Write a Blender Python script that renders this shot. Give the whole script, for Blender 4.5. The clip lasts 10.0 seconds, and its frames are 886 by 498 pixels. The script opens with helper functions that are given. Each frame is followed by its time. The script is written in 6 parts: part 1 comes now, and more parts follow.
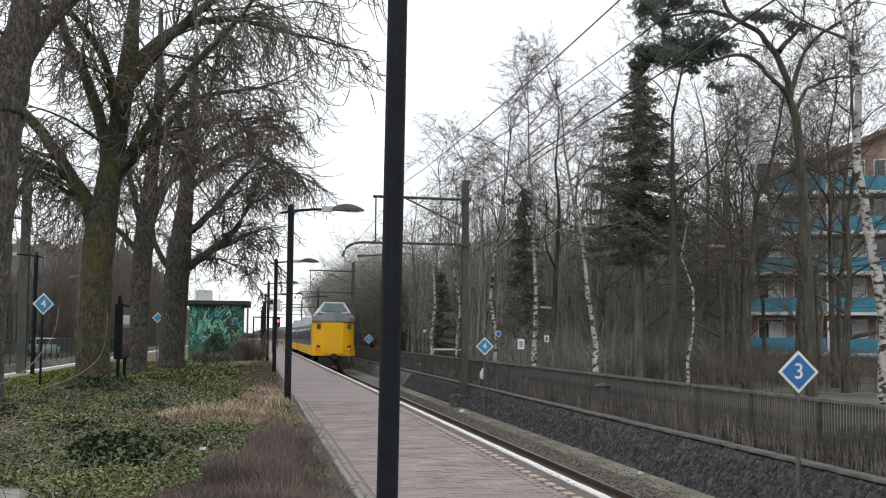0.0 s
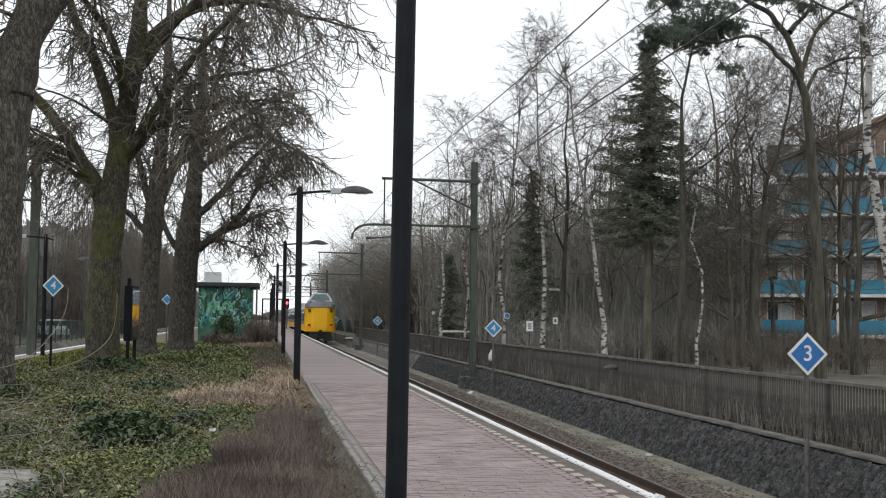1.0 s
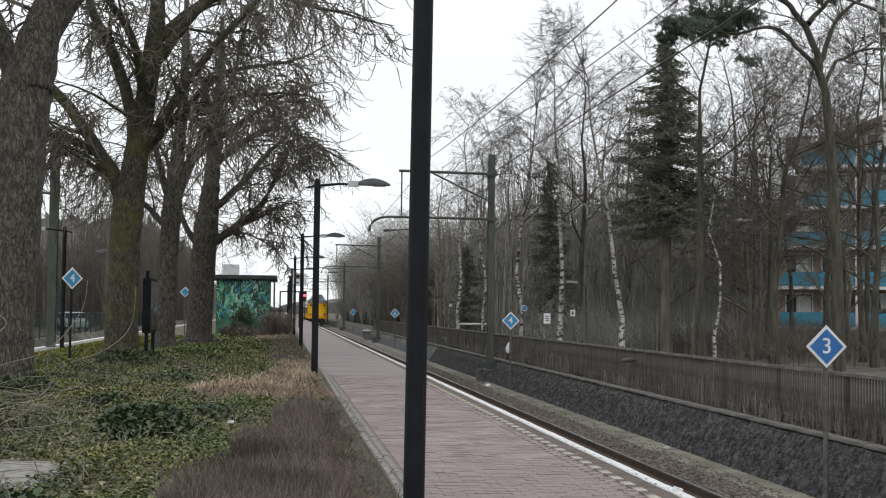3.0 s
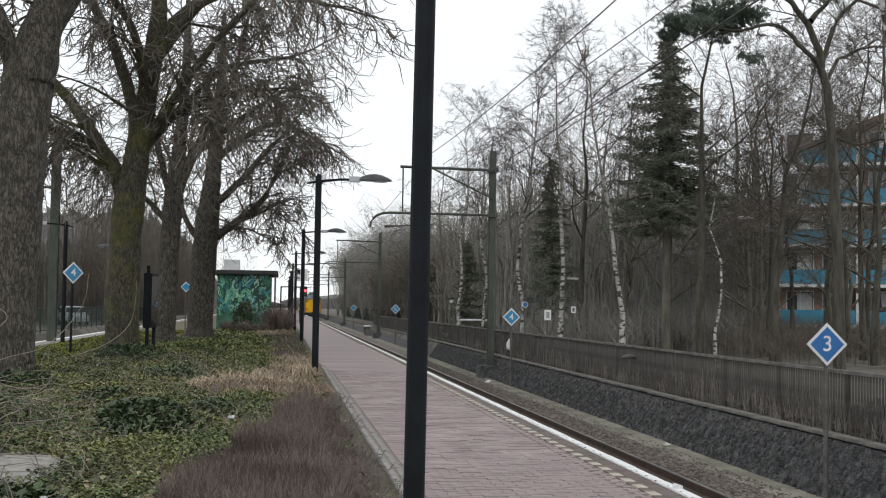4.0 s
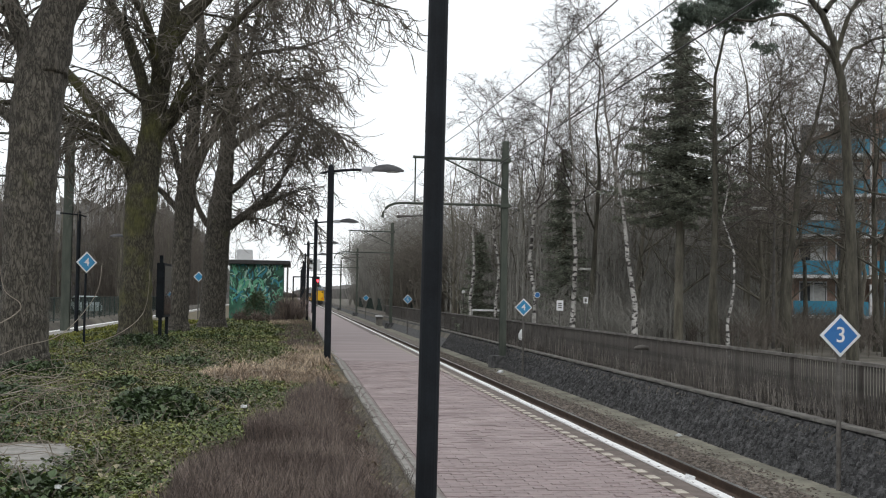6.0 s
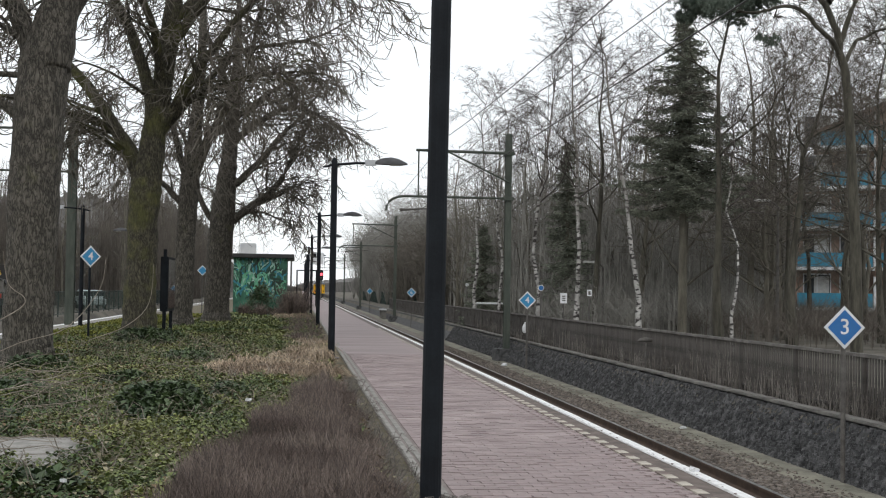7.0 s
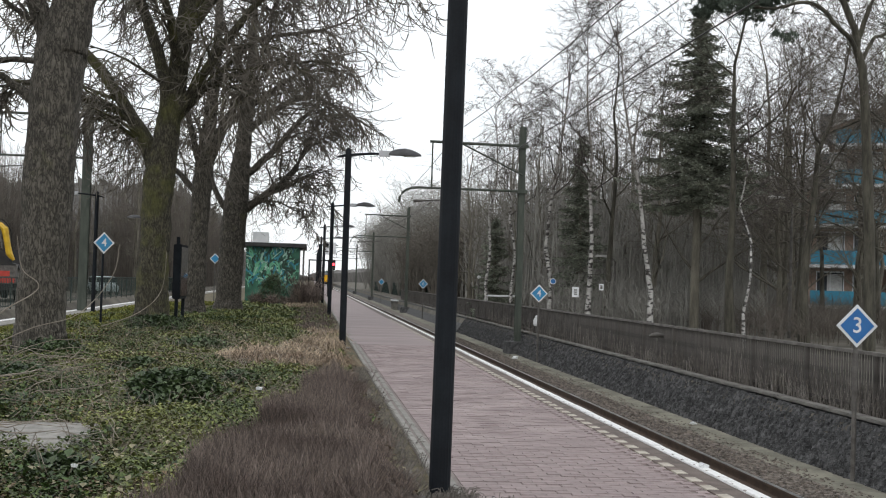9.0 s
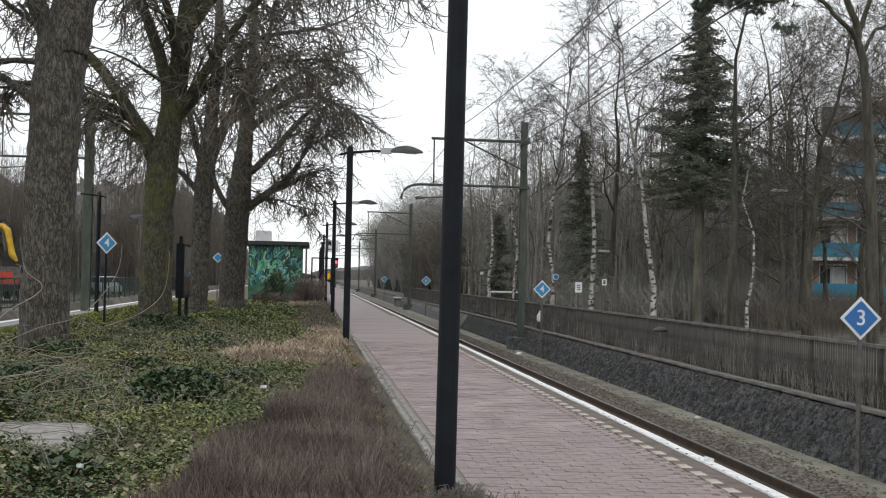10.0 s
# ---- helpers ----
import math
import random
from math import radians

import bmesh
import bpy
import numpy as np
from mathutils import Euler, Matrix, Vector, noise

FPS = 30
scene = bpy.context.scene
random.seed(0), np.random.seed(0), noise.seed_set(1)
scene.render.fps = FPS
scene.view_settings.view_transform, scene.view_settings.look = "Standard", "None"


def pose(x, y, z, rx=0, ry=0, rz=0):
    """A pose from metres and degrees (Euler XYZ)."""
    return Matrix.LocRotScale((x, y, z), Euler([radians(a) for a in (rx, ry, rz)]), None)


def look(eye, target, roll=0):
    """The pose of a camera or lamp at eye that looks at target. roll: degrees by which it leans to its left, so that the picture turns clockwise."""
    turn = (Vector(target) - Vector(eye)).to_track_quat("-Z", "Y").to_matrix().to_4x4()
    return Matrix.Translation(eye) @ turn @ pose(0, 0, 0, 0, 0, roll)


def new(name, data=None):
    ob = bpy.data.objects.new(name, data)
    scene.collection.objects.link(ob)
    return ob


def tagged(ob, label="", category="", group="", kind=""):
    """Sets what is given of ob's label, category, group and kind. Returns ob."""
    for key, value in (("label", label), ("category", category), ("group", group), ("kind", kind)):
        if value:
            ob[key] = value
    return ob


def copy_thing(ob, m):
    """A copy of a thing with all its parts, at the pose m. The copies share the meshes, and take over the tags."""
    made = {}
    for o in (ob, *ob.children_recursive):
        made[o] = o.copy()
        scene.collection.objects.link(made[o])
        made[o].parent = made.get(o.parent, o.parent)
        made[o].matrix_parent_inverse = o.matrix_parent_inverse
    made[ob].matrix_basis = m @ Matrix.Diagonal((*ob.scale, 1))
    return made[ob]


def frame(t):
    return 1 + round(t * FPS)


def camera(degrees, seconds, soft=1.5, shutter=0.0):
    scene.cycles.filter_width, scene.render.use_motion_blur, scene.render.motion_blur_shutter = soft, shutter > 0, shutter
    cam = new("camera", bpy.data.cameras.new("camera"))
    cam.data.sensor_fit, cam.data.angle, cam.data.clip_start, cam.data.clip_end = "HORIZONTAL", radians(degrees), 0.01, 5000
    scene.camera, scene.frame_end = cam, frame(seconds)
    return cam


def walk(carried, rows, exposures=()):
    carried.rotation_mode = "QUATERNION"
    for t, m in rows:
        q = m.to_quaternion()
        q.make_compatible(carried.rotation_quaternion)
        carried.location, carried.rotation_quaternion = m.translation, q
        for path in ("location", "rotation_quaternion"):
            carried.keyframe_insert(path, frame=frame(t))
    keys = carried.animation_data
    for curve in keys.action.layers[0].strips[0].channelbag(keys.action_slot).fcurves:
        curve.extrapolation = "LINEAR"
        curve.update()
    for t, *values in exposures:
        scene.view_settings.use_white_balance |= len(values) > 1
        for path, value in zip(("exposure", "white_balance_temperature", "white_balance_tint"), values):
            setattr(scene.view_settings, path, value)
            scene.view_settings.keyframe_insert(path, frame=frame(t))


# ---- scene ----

# ---- camera ----
cam = camera(40.0, 10.0, soft=1.1)
# seconds, yaw, pitch, roll: a hand-held camera that pans slowly back and down
PATH = [
    (0.0, -8.743, 4.123, -0.591), (0.5, -8.653, 3.606, -0.632), (1.0, -8.335, 3.271, -0.621),
    (1.5, -8.153, 3.163, -0.531), (2.0, -7.782, 2.997, -0.541), (2.5, -7.560, 2.970, -0.511),
    (4.0, -7.498, 2.720, -0.882), (4.5, -7.272, 2.642, -0.800), (5.0, -7.070, 2.430, -0.920),
    (5.5, -6.983, 2.351, -1.046), (7.0, -6.760, 1.927, -0.839), (7.5, -6.627, 1.774, -0.964),
    (8.0, -6.516, 1.709, -1.312), (8.5, -6.359, 1.631, -1.644), (9.0, -6.209, 1.528, -1.753),
    (9.5, -6.123, 1.416, -1.600), (10.0, -6.073, 1.368, -1.173)]
walk(cam, [(t, pose(0.024 - 0.0022 * t, 0, 1.6, 90 + p, r, y)) for t, y, p, r in PATH],
     [(0.0, 0.06), (1.0, 0.0), (2.0, -0.05), (4.0, -0.04), (5.5, 0.0), (7.5, 0.02), (10.0, 0.03)])

# ---- light: a bright overcast sky ----
world = bpy.data.worlds.new("overcast")
scene.world = world
world.use_nodes = True
wn, wl = world.node_tree.nodes, world.node_tree.links
sky = wn.new("ShaderNodeTexSky")
sky.sky_type, sky.sun_disc = "NISHITA", False
sky.sun_elevation, sky.sun_rotation = radians(38), radians(200)
cloud_noise = wn.new("ShaderNodeTexNoise")
cloud_noise.inputs["Scale"].default_value, cloud_noise.inputs["Detail"].default_value = 1.6, 4
cloud = wn.new("ShaderNodeValToRGB")
cloud.color_ramp.elements[0].position, cloud.color_ramp.elements[0].color = 0.3, (9.1, 9.5, 9.9, 1)
cloud.color_ramp.elements[1].position, cloud.color_ramp.elements[1].color = 0.7, (10.8, 11.05, 11.25, 1)
cover = wn.new("ShaderNodeMixRGB")
cover.inputs[0].default_value = 0.93
wl.new(cloud_noise.outputs[0], cloud.inputs[0])
wl.new(sky.outputs[0], cover.inputs[1])
wl.new(cloud.outputs[0], cover.inputs[2])
wl.new(cover.outputs[0], wn["Background"].inputs[0])
wn["Background"].inputs[1].default_value = 0.105
sun = new("sun", bpy.data.lights.new("sun", "SUN"))
sun.data.energy, sun.data.angle, sun.data.color = 0.6, radians(25), (1.0, 0.98, 0.95)
sun.matrix_world = look((0, 0, 50), (Vector((0, 0, 50)) + Vector((0.27, 0.74, -0.62))), 0)

# ---- materials ----
def mat(name, a, b, scale=8.0, rough=0.8, bump=0.3, metal=0.0, fine=60.0, stretch=(1, 1, 1), spread=0.0, island=False, edge=(0.35, 0.65)):
    """Two colours mixed by coarse and fine noise, with a bump of the fine one. spread varies the brightness from piece to piece."""
    m = bpy.data.materials.new(name)
    m.use_nodes = True
    n, l = m.node_tree.nodes, m.node_tree.links
    p = n["Principled BSDF"]
    p.inputs["Roughness"].default_value, p.inputs["Metallic"].default_value = rough, metal
    tc, mp = n.new("ShaderNodeTexCoord"), n.new("ShaderNodeMapping")
    mp.inputs["Scale"].default_value = stretch
    l.new(tc.outputs["Object"], mp.inputs[0])
    c, f = n.new("ShaderNodeTexNoise"), n.new("ShaderNodeTexNoise")
    c.inputs["Scale"].default_value, c.inputs["Detail"].default_value = scale, 5
    f.inputs["Scale"].default_value, f.inputs["Detail"].default_value = fine, 3
    l.new(mp.outputs[0], c.inputs[0]), l.new(mp.outputs[0], f.inputs[0])
    add = n.new("ShaderNodeMath")
    add.operation = "MULTIPLY_ADD"
    add.inputs[1].default_value = 0.35
    l.new(f.outputs[0], add.inputs[0]), l.new(c.outputs[0], add.inputs[2])
    sub = n.new("ShaderNodeMath")
    sub.operation = "SUBTRACT"
    sub.inputs[1].default_value = 0.175
    l.new(add.outputs[0], sub.inputs[0])
    r = n.new("ShaderNodeValToRGB")
    r.color_ramp.elements[0].position, r.color_ramp.elements[1].position = edge
    r.color_ramp.elements[0].color, r.color_ramp.elements[1].color = (*a, 1), (*b, 1)
    l.new(sub.outputs[0], r.inputs[0])
    out = r.outputs[0]
    if spread:
        if island:
            src = n.new("ShaderNodeNewGeometry").outputs["Random Per Island"]
        else:
            src = n.new("ShaderNodeObjectInfo").outputs["Random"]
        ran = n.new("ShaderNodeMapRange")
        ran.inputs["To Min"].default_value, ran.inputs["To Max"].default_value = 1 - spread, 1 + spread
        l.new(src, ran.inputs["Value"])
        hsv = n.new("ShaderNodeHueSaturation")
        l.new(ran.outputs[0], hsv.inputs["Value"]), l.new(out, hsv.inputs["Color"])
        out = hsv.outputs[0]
    l.new(out, p.inputs["Base Color"])
    if bump:
        bn = n.new("ShaderNodeBump")
        bn.inputs["Strength"].default_value, bn.inputs["Distance"].default_value = bump, 0.01
        l.new(add.outputs[0], bn.inputs["Height"]), l.new(bn.outputs[0], p.inputs["Normal"])
    return m


def glow(name, colour, strength):
    m = mat(name, colour, colour, bump=0)
    p = m.node_tree.nodes["Principled BSDF"]
    p.inputs["Emission Color"].default_value, p.inputs["Emission Strength"].default_value = (*colour, 1), strength
    return m


def glassy(name, colour, rough=0.05):
    m = mat(name, colour, tuple(c * 1.3 for c in colour), bump=0, rough=rough)
    m.node_tree.nodes["Principled BSDF"].inputs["Specular IOR Level"].default_value = 0.9
    return m


M = {
    "brick": mat("clay_pavers", (0.215, 0.165, 0.163), (0.335, 0.270, 0.263), 1.3, 0.75, 0.4, fine=60, spread=0.09),
    "brick_stuff": mat("clay_pavers_joined", (0.215, 0.165, 0.163), (0.335, 0.270, 0.263), 1.3, 0.75, 0.4, fine=60, spread=0.09, island=True),
    "brick_far": mat("clay_paving", (0.235, 0.187, 0.185), (0.320, 0.262, 0.257), 0.5, 0.75, 0.4, fine=7, stretch=(0.6, 4, 1)),
    "joint": mat("sand_joint", (0.17, 0.142, 0.132), (0.24, 0.205, 0.19), 6, 0.95),
    "kerb": mat("kerb_concrete", (0.18, 0.17, 0.155), (0.32, 0.305, 0.28), 5, 0.85, 0.5),
    "concrete": mat("weathered_concrete", (0.105, 0.099, 0.090), (0.225, 0.216, 0.195), 2, 0.9, 0.6),
    "white_line": mat("white_road_paint", (0.48, 0.47, 0.45), (0.78, 0.78, 0.77), 5, 0.6, 0.2, edge=(0.30, 0.48)),
    "cream": mat("cream_tile", (0.34, 0.30, 0.25), (0.50, 0.455, 0.39), 6, 0.7),
    "edge_dark": mat("edge_brick_brown", (0.10, 0.075, 0.065), (0.18, 0.14, 0.12), 6, 0.8, spread=0.2),
    "soil": mat("ground_soil_and_grass", (0.066, 0.058, 0.045), (0.15, 0.135, 0.108), 0.5, 0.95, 0.8, fine=12),
    "litter": mat("leaf_litter_soil", (0.065, 0.056, 0.033), (0.156, 0.130, 0.078), 3, 0.95, 1.0, fine=30),
    "ballast": mat("ballast_stone", (0.075, 0.062, 0.052), (0.20, 0.17, 0.145), 14, 0.9, 1.0, fine=50, spread=0.35, island=True),
    "sand": mat("sandy_cess_path", (0.12, 0.114, 0.088), (0.245, 0.232, 0.182), 1.6, 0.95, 0.8, fine=18),
    "rubble": mat("dark_rubble_stone", (0.026, 0.026, 0.027), (0.092, 0.092, 0.093), 7, 0.9, 0.9, fine=30, spread=0.55, island=True),
    "rail": mat("rusty_rail_steel", (0.055, 0.035, 0.025), (0.10, 0.065, 0.045), 6, 0.7, 0.3),
    "rail_head": mat("polished_rail_head", (0.35, 0.34, 0.33), (0.5, 0.5, 0.5), 6, 0.3, 0.1, metal=1.0),
    "black_paint": mat("black_lamp_paint", (0.004, 0.0055, 0.008), (0.009, 0.012, 0.016), 4, 0.65, 0.15),
    "lamp_grey": mat("lamp_housing_grey", (0.03, 0.03, 0.033), (0.06, 0.06, 0.064), 6, 0.5, 0.1),
    "lamp_glass": glassy("lamp_diffuser", (0.45, 0.45, 0.43), 0.25),
    "mast": mat("mast_green_steel", (0.038, 0.048, 0.038), (0.075, 0.086, 0.068), 3, 0.7, 0.3, stretch=(2, 2, 0.5)),
    "fence": mat("brown_grey_fence_paint", (0.050, 0.045, 0.041), (0.105, 0.095, 0.086), 4, 0.85, 0.3, spread=0.15),
    "fence_rail": mat("fence_top_rail", (0.088, 0.080, 0.073), (0.175, 0.163, 0.150), 3, 0.8, 0.3),
    "green_fence": mat("green_bar_fence", (0.012, 0.024, 0.020), (0.026, 0.044, 0.036), 4, 0.6, 0.2),
    "twig": mat("grey_twig_bark", (0.082, 0.071, 0.058), (0.165, 0.148, 0.123), 2, 0.9, 0.0),
    "forest_bark": mat("forest_bark", (0.087, 0.079, 0.062), (0.186, 0.172, 0.136), 3, 0.95, 0.6, fine=20, stretch=(1.4, 1.4, 0.3)),
    "forest_twig": mat("brown_twigs", (0.080, 0.068, 0.056), (0.150, 0.130, 0.110), 1, 0.9, 0.0),
    "birch_twig": mat("birch_twigs", (0.042, 0.035, 0.031), (0.090, 0.078, 0.070), 1, 0.9, 0.0),
    "needles": mat("spruce_needles", (0.150, 0.168, 0.130), (0.300, 0.318, 0.255), 2, 0.85, 0.0, spread=0.4, island=True),
    "ivy": mat("ivy_leaf", (0.042, 0.074, 0.017), (0.165, 0.178, 0.050), 0.8, 0.5, 0.0, spread=0.6, island=True, edge=(0.40, 0.60)),
    "ivy_pale": mat("pale_dry_leaf", (0.15, 0.135, 0.075), (0.28, 0.25, 0.165), 1.2, 0.7, 0.0, spread=0.5, island=True),
    "bush": mat("bush_leaf", (0.026, 0.048, 0.018), (0.075, 0.108, 0.042), 2, 0.45, 0.0, spread=0.5, island=True),
    "hedge_stem": mat("red_brown_hedge_stem", (0.068, 0.048, 0.039), (0.190, 0.150, 0.128), 0.7, 0.85, 0.0, spread=0.6, island=True),
    "straw": mat("dry_grass_straw", (0.180, 0.130, 0.094), (0.456, 0.366, 0.264), 0.9, 0.9, 0.0, spread=0.55, island=True),
    "grass": mat("mossy_verge_grass", (0.10, 0.115, 0.020), (0.20, 0.20, 0.045), 2, 0.9, 0.0, spread=0.4, island=True),
    "vine": mat("pale_vine_stem", (0.18, 0.15, 0.12), (0.30, 0.265, 0.22), 3, 0.9, 0.0),
    "yellow": mat("train_yellow_paint", (0.80, 0.43, 0.004), (0.88, 0.49, 0.006), 0.6, 0.4, 0.0),
    "train_grey": mat("train_blue_grey_paint", (0.10, 0.112, 0.135), (0.14, 0.152, 0.178), 0.8, 0.4, 0.0),
    "train_silver": mat("train_silver_grey", (0.42, 0.43, 0.45), (0.55, 0.56, 0.58), 0.8, 0.4, 0.0),
    "train_dark": mat("underframe_dark", (0.012, 0.012, 0.013), (0.03, 0.028, 0.026), 2, 0.8, 0.3),
    "train_glass": glassy("train_window_glass", (0.02, 0.028, 0.035)),
    "screen_glass": glassy("cab_glass", (0.05, 0.085, 0.085), 0.12),
    "red_light": glow("tail_light_red", (1.0, 0.05, 0.03), 1.6),
    "signal_red": glow("signal_red", (1.0, 0.06, 0.08), 4.0),
    "lamp_off": mat("lamp_lens_dark", (0.05, 0.035, 0.015), (0.10, 0.07, 0.03), 8, 0.3, 0.0),
    "sign_blue": mat("sign_blue_enamel", (0.015, 0.115, 0.33), (0.025, 0.145, 0.39), 2, 0.35, 0.05),
    "sign_light_blue": mat("faded_sign_blue", (0.02, 0.20, 0.40), (0.04, 0.25, 0.46), 2, 0.4, 0.05),
    "sign_white": mat("sign_white", (0.60, 0.61, 0.62), (0.75, 0.76, 0.77), 3, 0.4, 0.05),
    "galv": mat("weathered_grey_steel", (0.062, 0.056, 0.050), (0.125, 0.116, 0.106), 6, 0.7, 0.2),
    "graffiti_base": mat("green_painted_wall", (0.02, 0.085, 0.055), (0.05, 0.17, 0.11), 1.2, 0.7, 0.2, fine=4),
    "paint_mint": mat("mint_spray_paint", (0.09, 0.32, 0.18), (0.18, 0.46, 0.30), 2, 0.6, 0.0),
    "paint_pale": mat("pale_spray_paint", (0.24, 0.42, 0.33), (0.40, 0.56, 0.48), 2, 0.6, 0.0),
    "paint_blue": mat("teal_spray_paint", (0.02, 0.15, 0.20), (0.05, 0.28, 0.34), 2, 0.6, 0.0),
    "paint_dark": mat("dark_green_paint", (0.008, 0.03, 0.02), (0.02, 0.06, 0.04), 2, 0.6, 0.0),
    "roof_dark": mat("dark_roof_edge", (0.018, 0.018, 0.018), (0.04, 0.04, 0.04), 3, 0.7, 0.2),
    "roof_tile": mat("brown_roof_tile", (0.13, 0.085, 0.06), (0.24, 0.165, 0.12), 2, 0.85, 0.4, fine=14),
    "building_wall": mat("brown_brick_wall", (0.20, 0.135, 0.105), (0.32, 0.235, 0.185), 1.5, 0.9, 0.3, fine=12),
    "balcony_blue": mat("blue_balcony_panel", (0.024, 0.176, 0.270), (0.038, 0.230, 0.338), 0.8, 0.5, 0.0),
    "slab_white": mat("painted_slab_edge", (0.483, 0.494, 0.506), (0.667, 0.667, 0.667), 1, 0.7, 0.1),
    "window": glassy("apartment_glass", (0.03, 0.035, 0.04)),
    "curtain": mat("net_curtain", (0.35, 0.35, 0.34), (0.5, 0.5, 0.48), 4, 0.9, 0.0),
    "asphalt": mat("asphalt", (0.04, 0.04, 0.042), (0.07, 0.07, 0.072), 1, 0.9, 0.4),
    "crane_yellow": mat("crane_yellow_paint", (0.50, 0.30, 0.01), (0.66, 0.42, 0.02), 3, 0.45, 0.1),
    "truck_red": mat("truck_red_paint", (0.38, 0.03, 0.02), (0.50, 0.05, 0.03), 3, 0.45, 0.1),
    "wire": mat("catenary_wire", (0.02, 0.02, 0.02), (0.05, 0.05, 0.05), 3, 0.6, 0.0),
    "car_pale": mat("pale_car_paint", (0.35, 0.42, 0.42), (0.45, 0.52, 0.52), 2, 0.3, 0.0),
    "rubber": mat("tyre_rubber", (0.012, 0.012, 0.012), (0.025, 0.025, 0.025), 6, 0.9, 0.2),
    # bare woods lightened towards grey to stand for haze over the distance
    "hazed_woods": mat("far_bare_woods", (0.108, 0.103, 0.097), (0.205, 0.197, 0.187), 0.35, 1.0, 0.0, fine=2.6, stretch=(1, 1, 0.22)),
    # twigs made paler and greyer, with aerial haze put into the colour
    "hazed_twig": mat("far_grey_twigs", (0.165, 0.158, 0.142), (0.295, 0.284, 0.258), 0.6, 0.95, 0.0),
}


def birch_bark(low=4.0, high=8.5):
    """White bark with black scars that lie across the trunk and a dark, cracked foot."""
    m = mat("birch_bark", (0.27, 0.262, 0.245), (0.50, 0.485, 0.46), 3, 0.8, 0.4)
    n, l = m.node_tree.nodes, m.node_tree.links
    tc, mp, no, ra, mx = (n.new("ShaderNode" + k) for k in ("TexCoord", "Mapping", "TexNoise", "ValToRGB", "MixRGB"))
    mp.inputs["Scale"].default_value = (1.5, 1.5, 3.4)
    no.inputs["Scale"].default_value, no.inputs["Detail"].default_value = 2.7, 5
    ra.color_ramp.elements[0].position, ra.color_ramp.elements[1].position = 0.49, 0.57
    l.new(tc.outputs["Object"], mp.inputs[0]), l.new(mp.outputs[0], no.inputs[0]), l.new(no.outputs[0], ra.inputs[0])
    p = n["Principled BSDF"]
    old = p.inputs["Base Color"].links[0].from_socket
    l.new(ra.outputs[0], mx.inputs[0]), l.new(old, mx.inputs[1])
    mx.inputs[2].default_value = (0.035, 0.03, 0.027, 1)
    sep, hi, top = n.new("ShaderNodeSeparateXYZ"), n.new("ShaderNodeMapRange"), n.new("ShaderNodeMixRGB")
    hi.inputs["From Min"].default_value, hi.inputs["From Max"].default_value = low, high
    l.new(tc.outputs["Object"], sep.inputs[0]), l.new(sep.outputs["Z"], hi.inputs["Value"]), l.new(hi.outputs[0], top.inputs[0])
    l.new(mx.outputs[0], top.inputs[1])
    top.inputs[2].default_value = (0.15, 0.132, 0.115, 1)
    l.new(top.outputs[0], p.inputs["Base Color"])
    return m


M["birch"] = birch_bark()
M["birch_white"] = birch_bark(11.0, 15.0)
M["pine_needles"] = mat("pine_needles", (0.065, 0.092, 0.072), (0.15, 0.18, 0.145), 2, 0.85, 0.0, spread=0.4, island=True)
M["withered"] = mat("withered_leaf", (0.060, 0.042, 0.024), (0.170, 0.120, 0.068), 1.5, 0.8, 0.0, spread=0.5, island=True)
M["dry_stalk"] = mat("dry_weed_stalk", (0.10, 0.088, 0.076), (0.22, 0.20, 0.18), 2, 0.9, 0.0, spread=0.4, island=True)
M["dark_bark"] = mat("dark_forest_bark", (0.036, 0.033, 0.025), (0.098, 0.091, 0.070), 4, 0.95, 1.0, fine=18, stretch=(1.4, 1.4, 0.3))
M["black_paint"].node_tree.nodes["Principled BSDF"].inputs["Specular IOR Level"].default_value = 0.22


